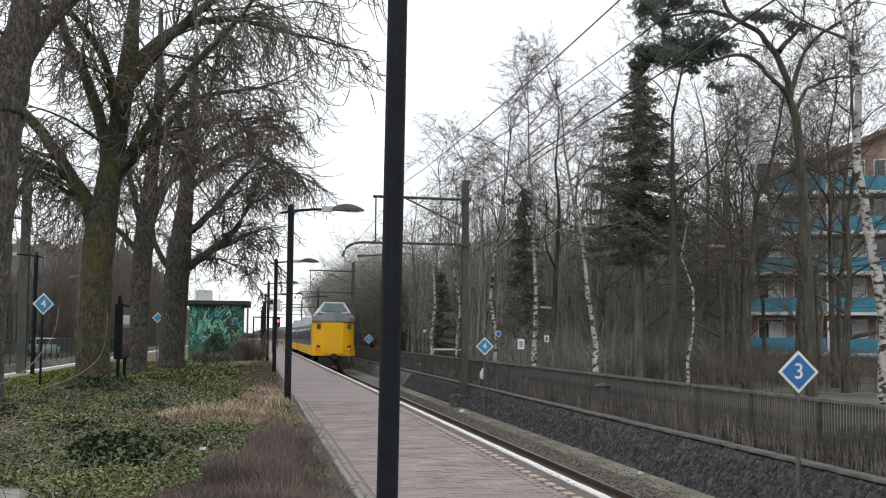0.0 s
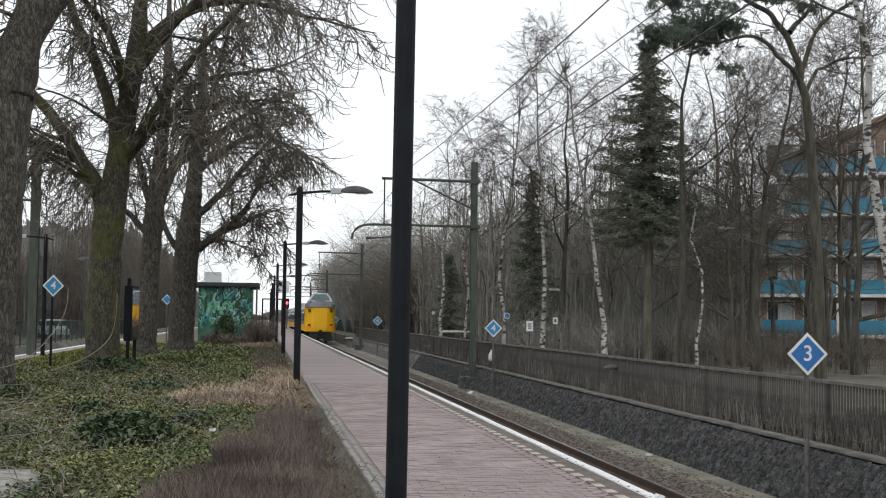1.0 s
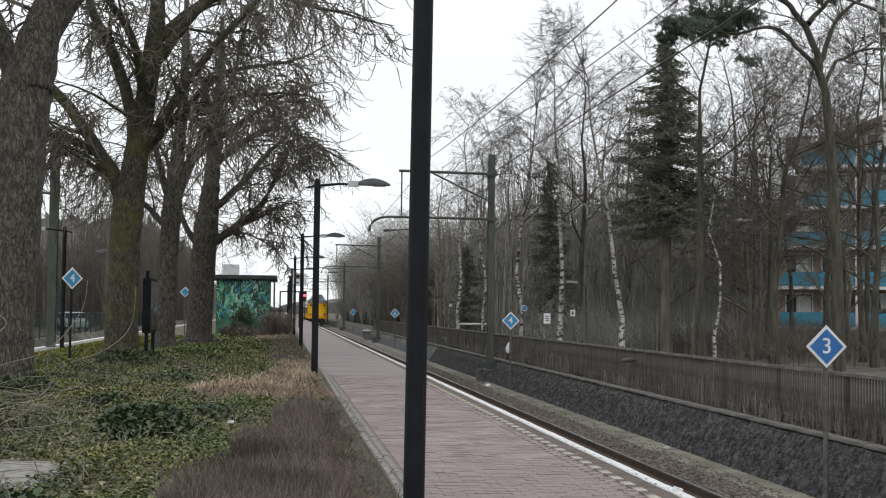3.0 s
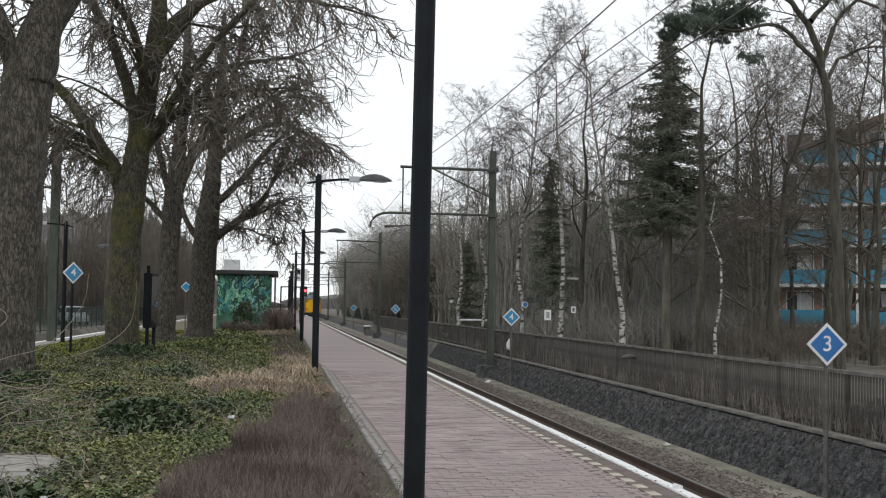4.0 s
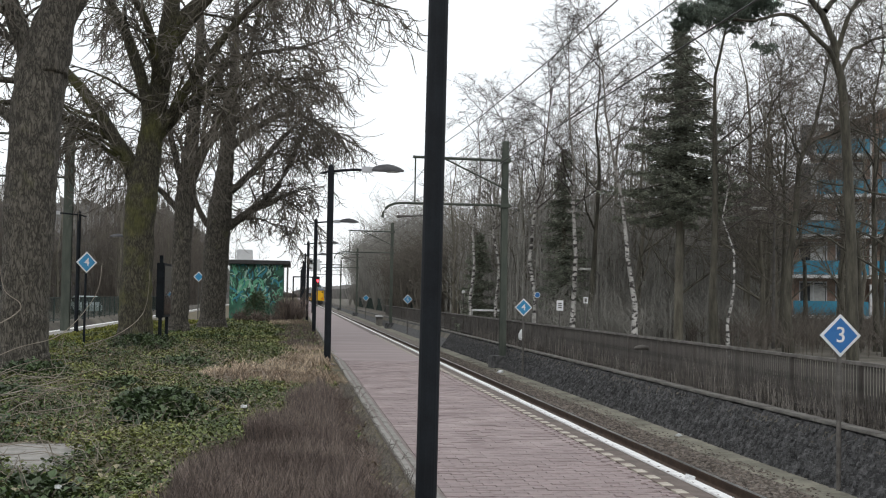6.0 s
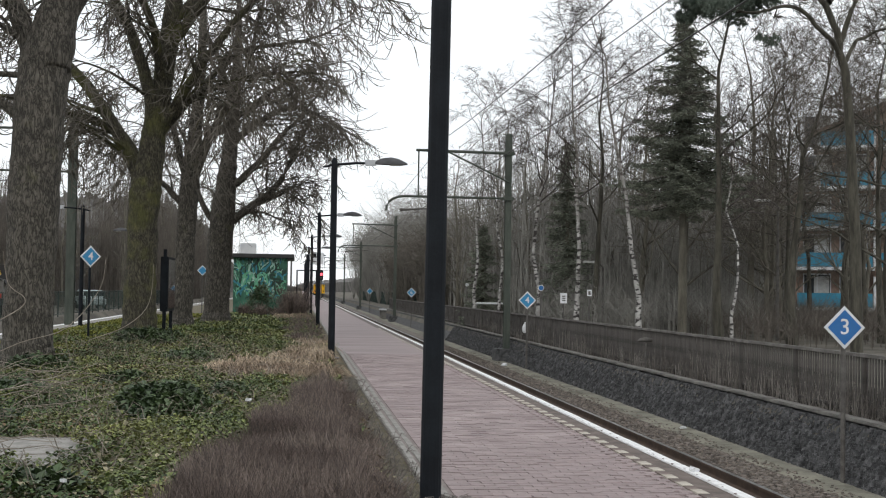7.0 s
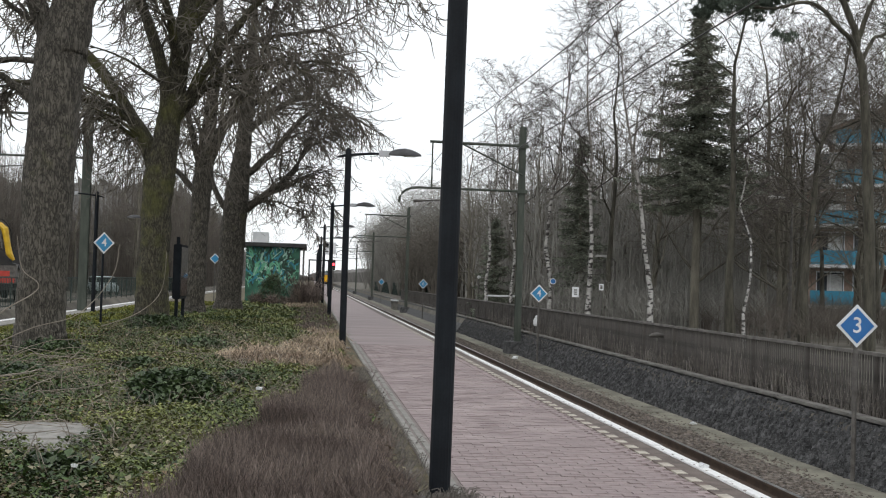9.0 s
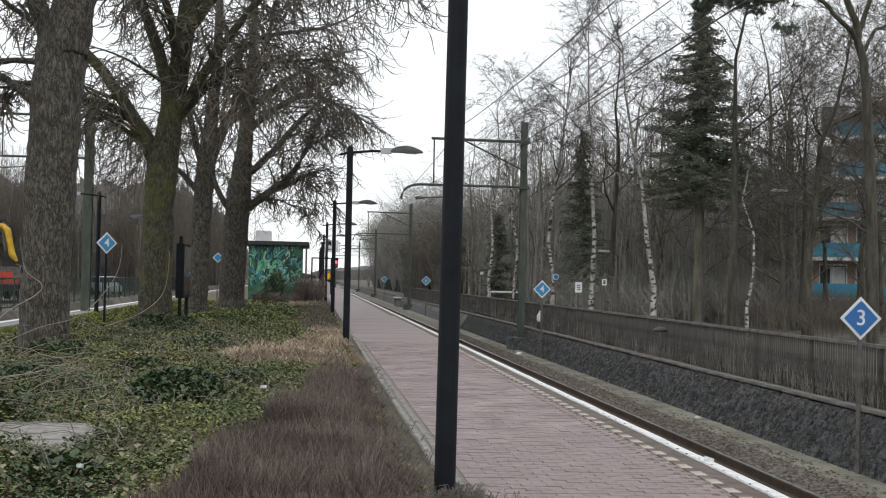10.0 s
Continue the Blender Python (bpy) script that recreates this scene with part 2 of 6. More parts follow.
def furrowed_bark(name, dark, pale, moss, amount):
    """Bark in upright plates with dark cracks between them, and patches of moss."""
    m = bpy.data.materials.new(name)
    m.use_nodes = True
    n, l = m.node_tree.nodes, m.node_tree.links
    p = n["Principled BSDF"]
    p.inputs["Roughness"].default_value = 0.95
    tc, mp, wob, mixv = (n.new("ShaderNode" + k) for k in ("TexCoord", "Mapping", "TexNoise", "MixRGB"))
    mp.inputs["Scale"].default_value = (1.0, 1.0, 0.30)
    wob.inputs["Scale"].default_value, wob.inputs["Detail"].default_value = 9.0, 3
    l.new(tc.outputs["Object"], mp.inputs[0]), l.new(mp.outputs[0], wob.inputs[0])
    mixv.inputs[0].default_value = 0.30
    l.new(mp.outputs[0], mixv.inputs[1]), l.new(wob.outputs["Color"], mixv.inputs[2])
    vo = n.new("ShaderNodeTexVoronoi")
    vo.feature = "DISTANCE_TO_EDGE"
    vo.inputs["Scale"].default_value = 14.0
    l.new(mixv.outputs[0], vo.inputs["Vector"])
    crack = n.new("ShaderNodeValToRGB")
    crack.color_ramp.elements[0].position, crack.color_ramp.elements[0].color = 0.0, (*dark, 1)
    crack.color_ramp.elements[1].position, crack.color_ramp.elements[1].color = 0.20, (*pale, 1)
    l.new(vo.outputs["Distance"], crack.inputs[0])
    big, ramp, mossy, grain, tint = (n.new("ShaderNode" + k) for k in ("TexNoise", "ValToRGB", "MixRGB", "TexNoise", "MixRGB"))
    big.inputs["Scale"].default_value, big.inputs["Detail"].default_value = 1.4, 6
    l.new(tc.outputs["Object"], big.inputs[0]), l.new(big.outputs[0], ramp.inputs[0])
    ramp.color_ramp.elements[0].position, ramp.color_ramp.elements[1].position = 0.62 - amount, 0.78 - amount
    ramp.color_ramp.elements[1].color = (0.85, 0.85, 0.85, 1)
    l.new(ramp.outputs[0], mossy.inputs[0]), l.new(crack.outputs[0], mossy.inputs[1])
    mossy.inputs[2].default_value = (*moss, 1)
    grain.inputs["Scale"].default_value, grain.inputs["Detail"].default_value = 24.0, 5
    l.new(mp.outputs[0], grain.inputs[0])
    tint.blend_type, tint.inputs[0].default_value = "OVERLAY", 0.75
    l.new(mossy.outputs[0], tint.inputs[1]), l.new(grain.outputs[0], tint.inputs[2])
    patch, patch_ramp, blotch = (n.new("ShaderNode" + k) for k in ("TexNoise", "ValToRGB", "MixRGB"))
    patch.inputs["Scale"].default_value, patch.inputs["Detail"].default_value = 5.5, 6
    patch_ramp.color_ramp.elements[0].position, patch_ramp.color_ramp.elements[0].color = 0.36, (0.22, 0.22, 0.22, 1)
    patch_ramp.color_ramp.elements[1].position, patch_ramp.color_ramp.elements[1].color = 0.66, (0.78, 0.78, 0.78, 1)
    l.new(tc.outputs["Object"], patch.inputs[0]), l.new(patch.outputs[0], patch_ramp.inputs[0])
    blotch.blend_type, blotch.inputs[0].default_value = "OVERLAY", 0.42
    l.new(tint.outputs[0], blotch.inputs[1]), l.new(patch_ramp.outputs[0], blotch.inputs[2])
    l.new(blotch.outputs[0], p.inputs["Base Color"])
    bn = n.new("ShaderNodeBump")
    bn.inputs["Strength"].default_value, bn.inputs["Distance"].default_value = 0.9, 0.05
    l.new(vo.outputs["Distance"], bn.inputs["Height"]), l.new(bn.outputs[0], p.inputs["Normal"])
    return m


M["bark"] = furrowed_bark("chestnut_bark", (0.026, 0.0225, 0.0175), (0.112, 0.101, 0.083), (0.10, 0.10, 0.05), 0.0)
M["bark_moss"] = furrowed_bark("mossy_bark", (0.018, 0.016, 0.010), (0.080, 0.072, 0.048), (0.072, 0.072, 0.022), 0.15)


# ---- mesh helpers ----
class Geo:
    """Vertices and faces gathered for one mesh."""

    def __init__(self):
        self.v, self.f, self.mi, self.slot = [], [], [], 0

    def face(self, *ix):
        self.f.append(ix)
        self.mi.append(self.slot)

    def box(self, x0, x1, y0, y1, z0, z1):
        b = len(self.v)
        self.v += [(x, y, z) for z in (z0, z1) for x, y in ((x0, y0), (x1, y0), (x1, y1), (x0, y1))]
        for q in ((3, 2, 1, 0), (4, 5, 6, 7), (0, 1, 5, 4), (1, 2, 6, 5), (2, 3, 7, 6), (3, 0, 4, 7)):
            self.face(*(b + i for i in q))
        return self

    def tube(self, pts, radii, sides=8, caps=True):
        b, n = len(self.v), len(pts)
        for i, p in enumerate(pts):
            q0, q1 = pts[max(i - 1, 0)], pts[min(i + 1, n - 1)]
            dx, dy, dz = q1[0] - q0[0], q1[1] - q0[1], q1[2] - q0[2]
            m = math.sqrt(dx * dx + dy * dy + dz * dz) or 1.0
            dx, dy, dz = dx / m, dy / m, dz / m
            if abs(dz) < 0.9:
                ux, uy, uz = -dy, dx, 0.0
            else:
                ux, uy, uz = 0.0, -dz, dy
            m = math.sqrt(ux * ux + uy * uy + uz * uz) or 1.0
            ux, uy, uz = ux / m, uy / m, uz / m
            wx, wy, wz = dy * uz - dz * uy, dz * ux - dx * uz, dx * uy - dy * ux
            r = radii[i]
            for k in range(sides):
                c, s = r * COS[sides][k], r * SIN[sides][k]
                self.v.append((p[0] + c * ux + s * wx, p[1] + c * uy + s * wy, p[2] + c * uz + s * wz))
        for i in range(n - 1):
            for k in range(sides):
                a, c = b + i * sides + k, b + i * sides + (k + 1) % sides
                self.face(a, c, c + sides, a + sides)
        if caps:
            self.face(*range(b + sides - 1, b - 1, -1))
            self.face(*range(b + (n - 1) * sides, b + n * sides))
        return self

    def prism(self, outline, axis, a, b):
        """An outline (pairs in the plane across the axis) drawn out from a to b."""
        n, s = len(outline), len(self.v)
        for t in (a, b):
            for p, q in outline:
                self.v.append({"x": (t, p, q), "y": (p, t, q), "z": (p, q, t)}[axis])
        self.face(*range(s, s + n))
        self.face(*range(s + 2 * n - 1, s + n - 1, -1))
        for i in range(n):
            j = (i + 1) % n
            self.face(s + j, s + i, s + n + i, s + n + j)
        return self

    def leaf(self, x, y, z, size, rng, tilt=0.9, wide=0.42):
        """A small leaf folded along its midrib."""
        a, b = rng.random() * 6.283, (rng.random() - 0.5) * 2 * tilt
        ca, sa, cb, sb = math.cos(a), math.sin(a), math.cos(b), math.sin(b)
        s, i = len(self.v), size * wide
        fold = size * 0.16
        for u, w, h in ((0, 0, 0), (0.5 * size, i, fold), (size, 0, -0.1 * size), (0.5 * size, -i, fold)):
            px, pz = u * cb - h * sb, u * sb + h * cb
            self.v.append((x + px * ca - w * sa, y + px * sa + w * ca, z + pz))
        self.face(s, s + 1, s + 2)
        self.face(s, s + 2, s + 3)

    def mesh(self, name, *mats, smooth=False, bevel=0.0):
        me = bpy.data.meshes.new(name)
        me.from_pydata(self.v, [], self.f)
        for m in mats:
            me.materials.append(m)
        if len(mats) > 1:
            me.polygons.foreach_set("material_index", self.mi)
        bm = bmesh.new()
        if bevel or len(self.v) < 5000:
            bm.from_mesh(me)
            bmesh.ops.recalc_face_normals(bm, faces=bm.faces)
            if bevel:
                es = [e for e in bm.edges if len(e.link_faces) == 2 and e.calc_face_angle() > 0.5]
                bmesh.ops.bevel(bm, geom=es, offset=bevel, segments=2, affect="EDGES", clamp_overlap=True)
            bm.to_mesh(me)
        bm.free()
        if smooth:
            me.shade_smooth()
        return me


SIN = {n: [math.sin(2 * math.pi * k / n) for k in range(n)] for n in range(3, 33)}
COS = {n: [math.cos(2 * math.pi * k / n) for k in range(n)] for n in range(3, 33)}


def part(name, g, material, parent, label="", smooth=False, bevel=0.0):
    """Links the gathered geometry as one mesh under a thing or a part."""
    ob = new(name, g.mesh(name, *(material if isinstance(material, tuple) else (material,)), smooth=smooth, bevel=bevel))
    ob.parent = parent
    return tagged(ob, label)


def thing(name, label, category, m=None, group="", kind=""):
    ob = new(name)
    ob.empty_display_size = 0.2
    if m is not None:
        ob.matrix_basis = m
    return tagged(ob, label, category, group, kind)


def solid(name, g, material, label="", category="", kind="", group="", smooth=False, bevel=0.0, m=None):
    ob = new(name, g.mesh(name, *(material if isinstance(material, tuple) else (material,)), smooth=smooth, bevel=bevel))
    if m is not None:
        ob.matrix_basis = m
    return tagged(ob, label, category, group, kind)


# levels in metres: the platform is 0
RAIL_Z, BED_Z, PARK_Z = -0.80, -0.97, -0.22
EDGE_X, KERB_X, LEFT_EDGE = 3.56, 1.04, -9.5
Y0, Y1 = -60.0, 900.0

# ---- the setting ----
def ground():
    """One sheet with the two track beds cut into it, out to the horizon."""
    g = Geo()
    prof = [(-2500, -0.2), (-40, -0.2), (-13.6, -0.3), (-12.8, BED_Z - 0.1), (LEFT_EDGE + 0.3, BED_Z - 0.1), (EDGE_X - 0.3, BED_Z - 0.1),
            (7.5, BED_Z - 0.1), (7.95, -0.3), (8.6, PARK_Z), (30, -0.1), (60, 0.3), (2500, 0.3)]
    ys = (-2500, -60, -20, 0, 20, 40, 60, 80, 120, 180, 300, 600, 1200, 4000)
    for y in ys:
        g.v += [(x, y, z) for x, z in prof]
    n = len(prof)
    for j in range(len(ys) - 1):
        for i in range(n - 1):
            g.face(j * n + i, j * n + i + 1, (j + 1) * n + i + 1, (j + 1) * n + i)
    solid("ground", g, M["soil"], "brown soil with rough grass", "ground", "structure")


ground()


def platform():
    g = Geo()
    g.box(KERB_X, EDGE_X - 0.02, Y0, 30.0, -1.2, -0.012)
    g.box(KERB_X + 0.072, KERB_X + 0.208, Y0, 30.0, -0.011, -0.008)
    solid("platform_base", g, M["joint"], "sandy bed under the platform pavers", "platform", "structure")
    solid("platform_paving", Geo().box(KERB_X + 0.01, EDGE_X - 0.34, 30.0, Y1, -1.2, 0.0), M["brick_far"],
          "red-brown clay paving of the platform", "platform", "structure")
    solid("platform_edge", Geo().box(EDGE_X - 0.34, EDGE_X, 30.0, Y1, -1.2, -0.002), M["edge_dark"],
          "dark brick strip along the platform edge", "platform", "structure")
    bed = Geo().box(LEFT_EDGE + 0.95, KERB_X, Y0, Y1, -1.2, -0.03)
    solid("planting_bed", bed, M["litter"], "soil of the planted strip on the platform", "planting bed", "structure")
    solid("platform_far_side", Geo().box(LEFT_EDGE, LEFT_EDGE + 0.95, Y0, Y1, -1.2, 0.0), M["kerb"], "pale concrete paving along the far platform edge", "platform", "structure")
    solid("platform_far_line", Geo().box(LEFT_EDGE + 0.06, LEFT_EDGE + 0.3, Y0, Y1, -0.01, 0.006), M["white_line"], "white line along the far platform edge", "line", "structure")



platform()


# ---- tracks ----
def track(cx, name_label):
    base = Geo()
    prof = [(cx - 2.1, BED_Z - 0.05), (cx - 1.45, RAIL_Z - 0.16), (cx + 1.35, RAIL_Z - 0.16), (cx + 2.05, BED_Z + 0.005), (cx + 2.05, -1.2), (cx - 2.1, -1.2)]
    base.prism(prof, "y", Y0, Y1)
    solid("track_bed", base, M["ballast"], "brown ballast bed of the track", "ballast", "structure")
    t = thing("railway_track", name_label, "railway track", kind="structure")
    for s in (-0.7525, 0.7525):
        x = cx + s
        prof = [(x - 0.07, -0.16), (x - 0.07, -0.145), (x - 0.012, -0.12), (x - 0.012, -0.045), (x - 0.036, -0.035), (x - 0.036, -0.004),
                (x + 0.036, -0.004), (x + 0.036, -0.035), (x + 0.012, -0.045), (x + 0.012, -0.12), (x + 0.07, -0.145), (x + 0.07, -0.16)]
        part("rail", Geo().prism([(a, b + RAIL_Z) for a, b in prof], "y", Y0, Y1), M["rail"], t)
        part("rail_head", Geo().box(x - 0.03, x + 0.03, Y0, Y1, RAIL_Z - 0.004, RAIL_Z), M["rail_head"], t, "worn shiny running surface")
    sl = Geo()
    y = 4.0
    while y < 120:
        sl.box(cx - 1.27, cx + 1.27, y, y + 0.25, RAIL_Z - 0.2, RAIL_Z - 0.145)
        y += 0.6
    me = part("sleepers", sl, M["concrete"], t)
    tagged(me, kind="stuff")


TRACK_X = 5.05
track(TRACK_X, "rusty steel rails on sleepers beside the platform")
track(-11.0, "rusty steel rails on sleepers beyond the planted strip")


def loose_stones(name, count, xr, yr, zf, size, material, label, seed):
    """Rough stones, each an uneven eight-cornered lump."""
    rng, g = random.Random(seed), Geo()
    for _ in range(count):
        y = yr[0] + (yr[1] - yr[0]) * rng.random() ** 1.8
        x = rng.uniform(*xr)
        s = size * rng.uniform(0.6, 1.5)
        z = zf(x)
        b, a = len(g.v), rng.random() * 6.28
        ca, sa = math.cos(a), math.sin(a)
        for k in ((-1, -1, -1), (1, -1, -1), (1, 1, -1), (-1, 1, -1), (-0.7, -0.7, 1), (0.7, -0.7, 1), (0.7, 0.7, 1), (-0.7, 0.7, 1)):
            px, py, pz = (q * s * rng.uniform(0.6, 1.1) for q in k)
            g.v.append((x + px * ca - py * sa, y + px * sa + py * ca, z + pz * 0.7))
        for q in ((4, 5, 6, 7), (0, 1, 5, 4), (1, 2, 6, 5), (2, 3, 7, 6), (3, 0, 4, 7)):
            g.face(*(b + i for i in q))
    return solid(name, g, material, label, "stones", "stuff")


loose_stones("ballast_stones", 9000, (TRACK_X + 0.8, 6.82), (11, 60), lambda x: RAIL_Z - 0.15 - max(0, x - 6.5) * 0.03,
             0.035, M["ballast"], "loose brown ballast stones beside the rail", 3)
loose_stones("path_gravel", 1300, (6.75, 7.2), (12, 50), lambda x: BED_Z + 0.012, 0.018, M["ballast"], "scattered gravel on the sandy path", 5)
solid("cess_path", Geo().box(6.9, 7.62, Y0, Y1, -1.2, BED_Z + 0.012), M["sand"], "grey-green sandy path beside the track", "path", "structure")


def retaining_slope():
    """A low slope of dark rubble with a concrete ledge along its top."""
    core = Geo().prism([(7.5, BED_Z - 0.02), (8.0, -0.26), (8.3, -0.26), (8.3, -1.2), (7.5, -1.2)], "y", Y0, 400)
    solid("rubble_bank", core, M["rubble"], "bank of dark rubble stones", "bank", "structure")
    loose_stones("rubble_stones", 24000, (7.47, 8.0), (13, 62), lambda x: BED_Z + 0.0 + (x - 7.5) * 1.42, 0.033, M["rubble"],
                 "dark rubble stones of the bank beside the track", 4)
    wall = thing("concrete_ledge", "pale weathered concrete ledge along the rubble bank", "ledge", kind="structure")
    y = 8.0
    proto = Geo().box(-0.08, 0.14, 0.006, 1.994, -0.052, 0.0).mesh("ledge_block", M["concrete"], bevel=0.012)
    rng = random.Random(8)
    for i in range(90):
        ob = new("ledge_block", proto)
        ob.parent, ob.location = wall, (8.07 + rng.uniform(-0.006, 0.006), y + 2 * i, -0.17 + rng.uniform(-0.006, 0.006))


retaining_slope()

FENCE_X, FENCE_TOP = 8.32, 0.75


def bar_fence():
    f = thing("bar_fence", "brown-grey steel fence of close upright bars along the track", "fence")
    part("top_rail", Geo().box(FENCE_X - 0.035, FENCE_X + 0.035, 8, 112, FENCE_TOP - 0.05, FENCE_TOP), M["fence_rail"], f)
    part("bottom_rail", Geo().box(FENCE_X - 0.02, FENCE_X + 0.02, 8, 112, -0.1, -0.06), M["fence"], f)
    post = Geo().box(-0.03, 0.03, -0.03, 0.03, -0.3, FENCE_TOP - 0.052).mesh("post", M["fence"], bevel=0.004)
    for i in range(40):
        ob = new("post", post)
        ob.parent, ob.location = f, (FENCE_X - 0.03, 9.6 + 2.5 * i, 0)
    slat = Geo().box(-0.008, 0.008, -0.018, 0.018, -0.15, FENCE_TOP - 0.05).mesh("slat", M["fence"])
    for i in range(280):
        ob = new("slat", slat)
        ob.parent, ob.location = f, (FENCE_X, 13.0 + 0.09 * i, 0)
    rest = Geo()
    y = 13.0 + 0.09 * 280
    while y < 112:
        rest.box(FENCE_X - 0.008, FENCE_X + 0.008, y - 0.018, y + 0.018, -0.15, FENCE_TOP - 0.05)
        y += 0.09
    y = 8.1
    while y < 12.95:
        rest.box(FENCE_X - 0.008, FENCE_X + 0.008, y - 0.018, y + 0.018, -0.15, FENCE_TOP - 0.05)
        y += 0.09
    tagged(part("slats", rest, M["fence"], f), kind="stuff")


bar_fence()


# ---- lamps ----
def platform_lamp():
    lamp = thing("platform_lamp", "black platform lamp post with a curved arm and grey lamp head", "lamp post", group="lamps along the platform")
    g = Geo()
    g.tube([(0, 0, 0.02), (0, 0, 4.5)], [0.078, 0.072], 20)
    part("post", g, M["black_paint"], lamp, smooth=False)
    part("cap", Geo().tube([(0, 0, 4.5), (0, 0, 4.56), (0, 0, 4.61)], [0.072, 0.06, 0.015], 16), M["black_paint"], lamp)
    part("base_plate", Geo().box(-0.19, 0.19, -0.19, 0.19, 0.0, 0.025), M["lamp_grey"], lamp, bevel=0.006)
    arm = [(-0.27, 0, 4.38), (-0.1, 0, 4.42), (0.1, 0, 4.45), (0.5, 0, 4.49), (0.82, 0, 4.50)]
    part("arm", Geo().tube(arm, [0.018, 0.03, 0.032, 0.03, 0.028], 10), M["black_paint"], lamp, smooth=True)
    head = thing_part("lamp_head", lamp)
    shell = Geo()
    xs = [(0.93, 0.07, 0.05), (1.02, 0.10, 0.085), (1.15, 0.13, 0.125), (1.3, 0.15, 0.14), (1.45, 0.14, 0.115), (1.58, 0.10, 0.065), (1.68, 0.03, 0.01)]
    n = 12
    for i, (x, w, h) in enumerate(xs):
        zb = 4.475
        for k in range(n):
            a = math.pi * k / (n - 1)
            shell.v.append((x, w * math.cos(a), zb + (h + 0.03) * math.sin(a) * (1.0 if 0 < k < n - 1 else 0)))
    for i in range(len(xs) - 1):
        for k in range(n - 1):
            a = i * n + k
            shell.face(a, a + 1, a + n + 1, a + n)
        shell.face(i * n + n - 1, i * n, (i + 1) * n, (i + 1) * n + n - 1)
    shell.face(*range(n)), shell.face(*range(len(xs) * n - 1, len(xs) * n - n - 1, -1))
    part("shell", shell, M["lamp_grey"], head, smooth=False)
    part("connector", Geo().box(0.70, 0.96, -0.06, 0.06, 4.44, 4.57), M["train_silver"], head, "pale grey gear box", bevel=0.01)
    part("diffuser", Geo().prism([(1.28, -0.08), (1.52, -0.08), (1.58, 0), (1.52, 0.08), (1.28, 0.08)], "z", 4.452, 4.474), M["lamp_glass"], head, "milky glass", bevel=0.008)
    return lamp


def thing_part(name, parent):
    ob = new(name)
    ob.parent = parent
    return ob


lamp = platform_lamp()
lamp.matrix_basis = pose(0.975, 8.75, 0, 0, 0.45, 0)
for x, y in ((0.775, 28.0), (0.775, 48.2), (0.70, 68.4), (0.70, 88.6), (0.70, 108.8), (0.70, 129.0), (0.70, 149.2)):
    copy_thing(lamp, pose(x, y, 0))
for y in (47.0, 66.0):
    copy_thing(lamp, pose(-8.1, y, 0, 0, 0, 180))


# ---- distance signs ----
def diamond_sign(x, y, z_foot, zc, side, digit, blue, label, lean=0.0, turn=0.0, post="galv"):
    s = thing("stop_marker_sign", label, "sign", pose(x, y, 0, 0, lean, turn), group="diamond signs along the tracks")
    r = side / math.sqrt(2)
    part("post", Geo().tube([(0, 0.03, z_foot), (0, 0.03, zc + r * 0.6)], [0.033, 0.033], 10), M[post], s)
    part("border", Geo().prism([(0, zc - r), (r, zc), (0, zc + r), (-r, zc)], "y", -0.012, 0.0), M["sign_white"], s, "white border", bevel=0.004)
    q = r * 0.82
    part("panel", Geo().prism([(0, zc - q), (q, zc), (0, zc + q), (-q, zc)], "y", -0.017, -0.0125), M[blue], s, "blue panel")
    if digit:
        cu = bpy.data.curves.new("digit", "FONT")
        cu.body, cu.size, cu.align_x, cu.align_y, cu.extrude = digit, side * 0.72, "CENTER", "CENTER", 0.002
        cu.offset = 0.002
        tmp = bpy.data.objects.new("digit", cu)
        me = bpy.data.meshes.new_from_object(tmp)
        bpy.data.objects.remove(tmp)
        me.materials.clear()
        me.materials.append(M["sign_white"])
        d = new("digit", me)
        d.parent, d.matrix_basis = s, pose(0, -0.021, zc, 90, 0, 0)
        tagged(d, "white figure " + digit)
    return s


diamond_sign(7.47, 16.0, BED_Z, 1.165, 0.42, "3", "sign_blue", "blue diamond sign with a white 3 on a grey post")
diamond_sign(7.49, 39.5, BED_Z, 1.30, 0.42, "4", "sign_light_blue", "faded blue diamond sign with a white 4")
diamond_sign(-5.63, 34.0, 0.0, 2.37, 0.42, "4", "sign_light_blue", "faded blue diamond sign with a white 4 beside the trees", 0.0, 32.0, "black_paint")
diamond_sign(-5.72, 74.0, 0.0, 2.55, 0.44, "", "sign_light_blue", "small faded blue diamond sign far along the platform")
diamond_sign(7.49, 81.0, BED_Z, 1.40, 0.46, "6", "sign_light_blue", "faded blue diamond sign with a white 6")
diamond_sign(7.6, 131.0, BED_Z, 1.35, 0.5, "", "sign_light_blue", "far blue diamond sign beside the track")


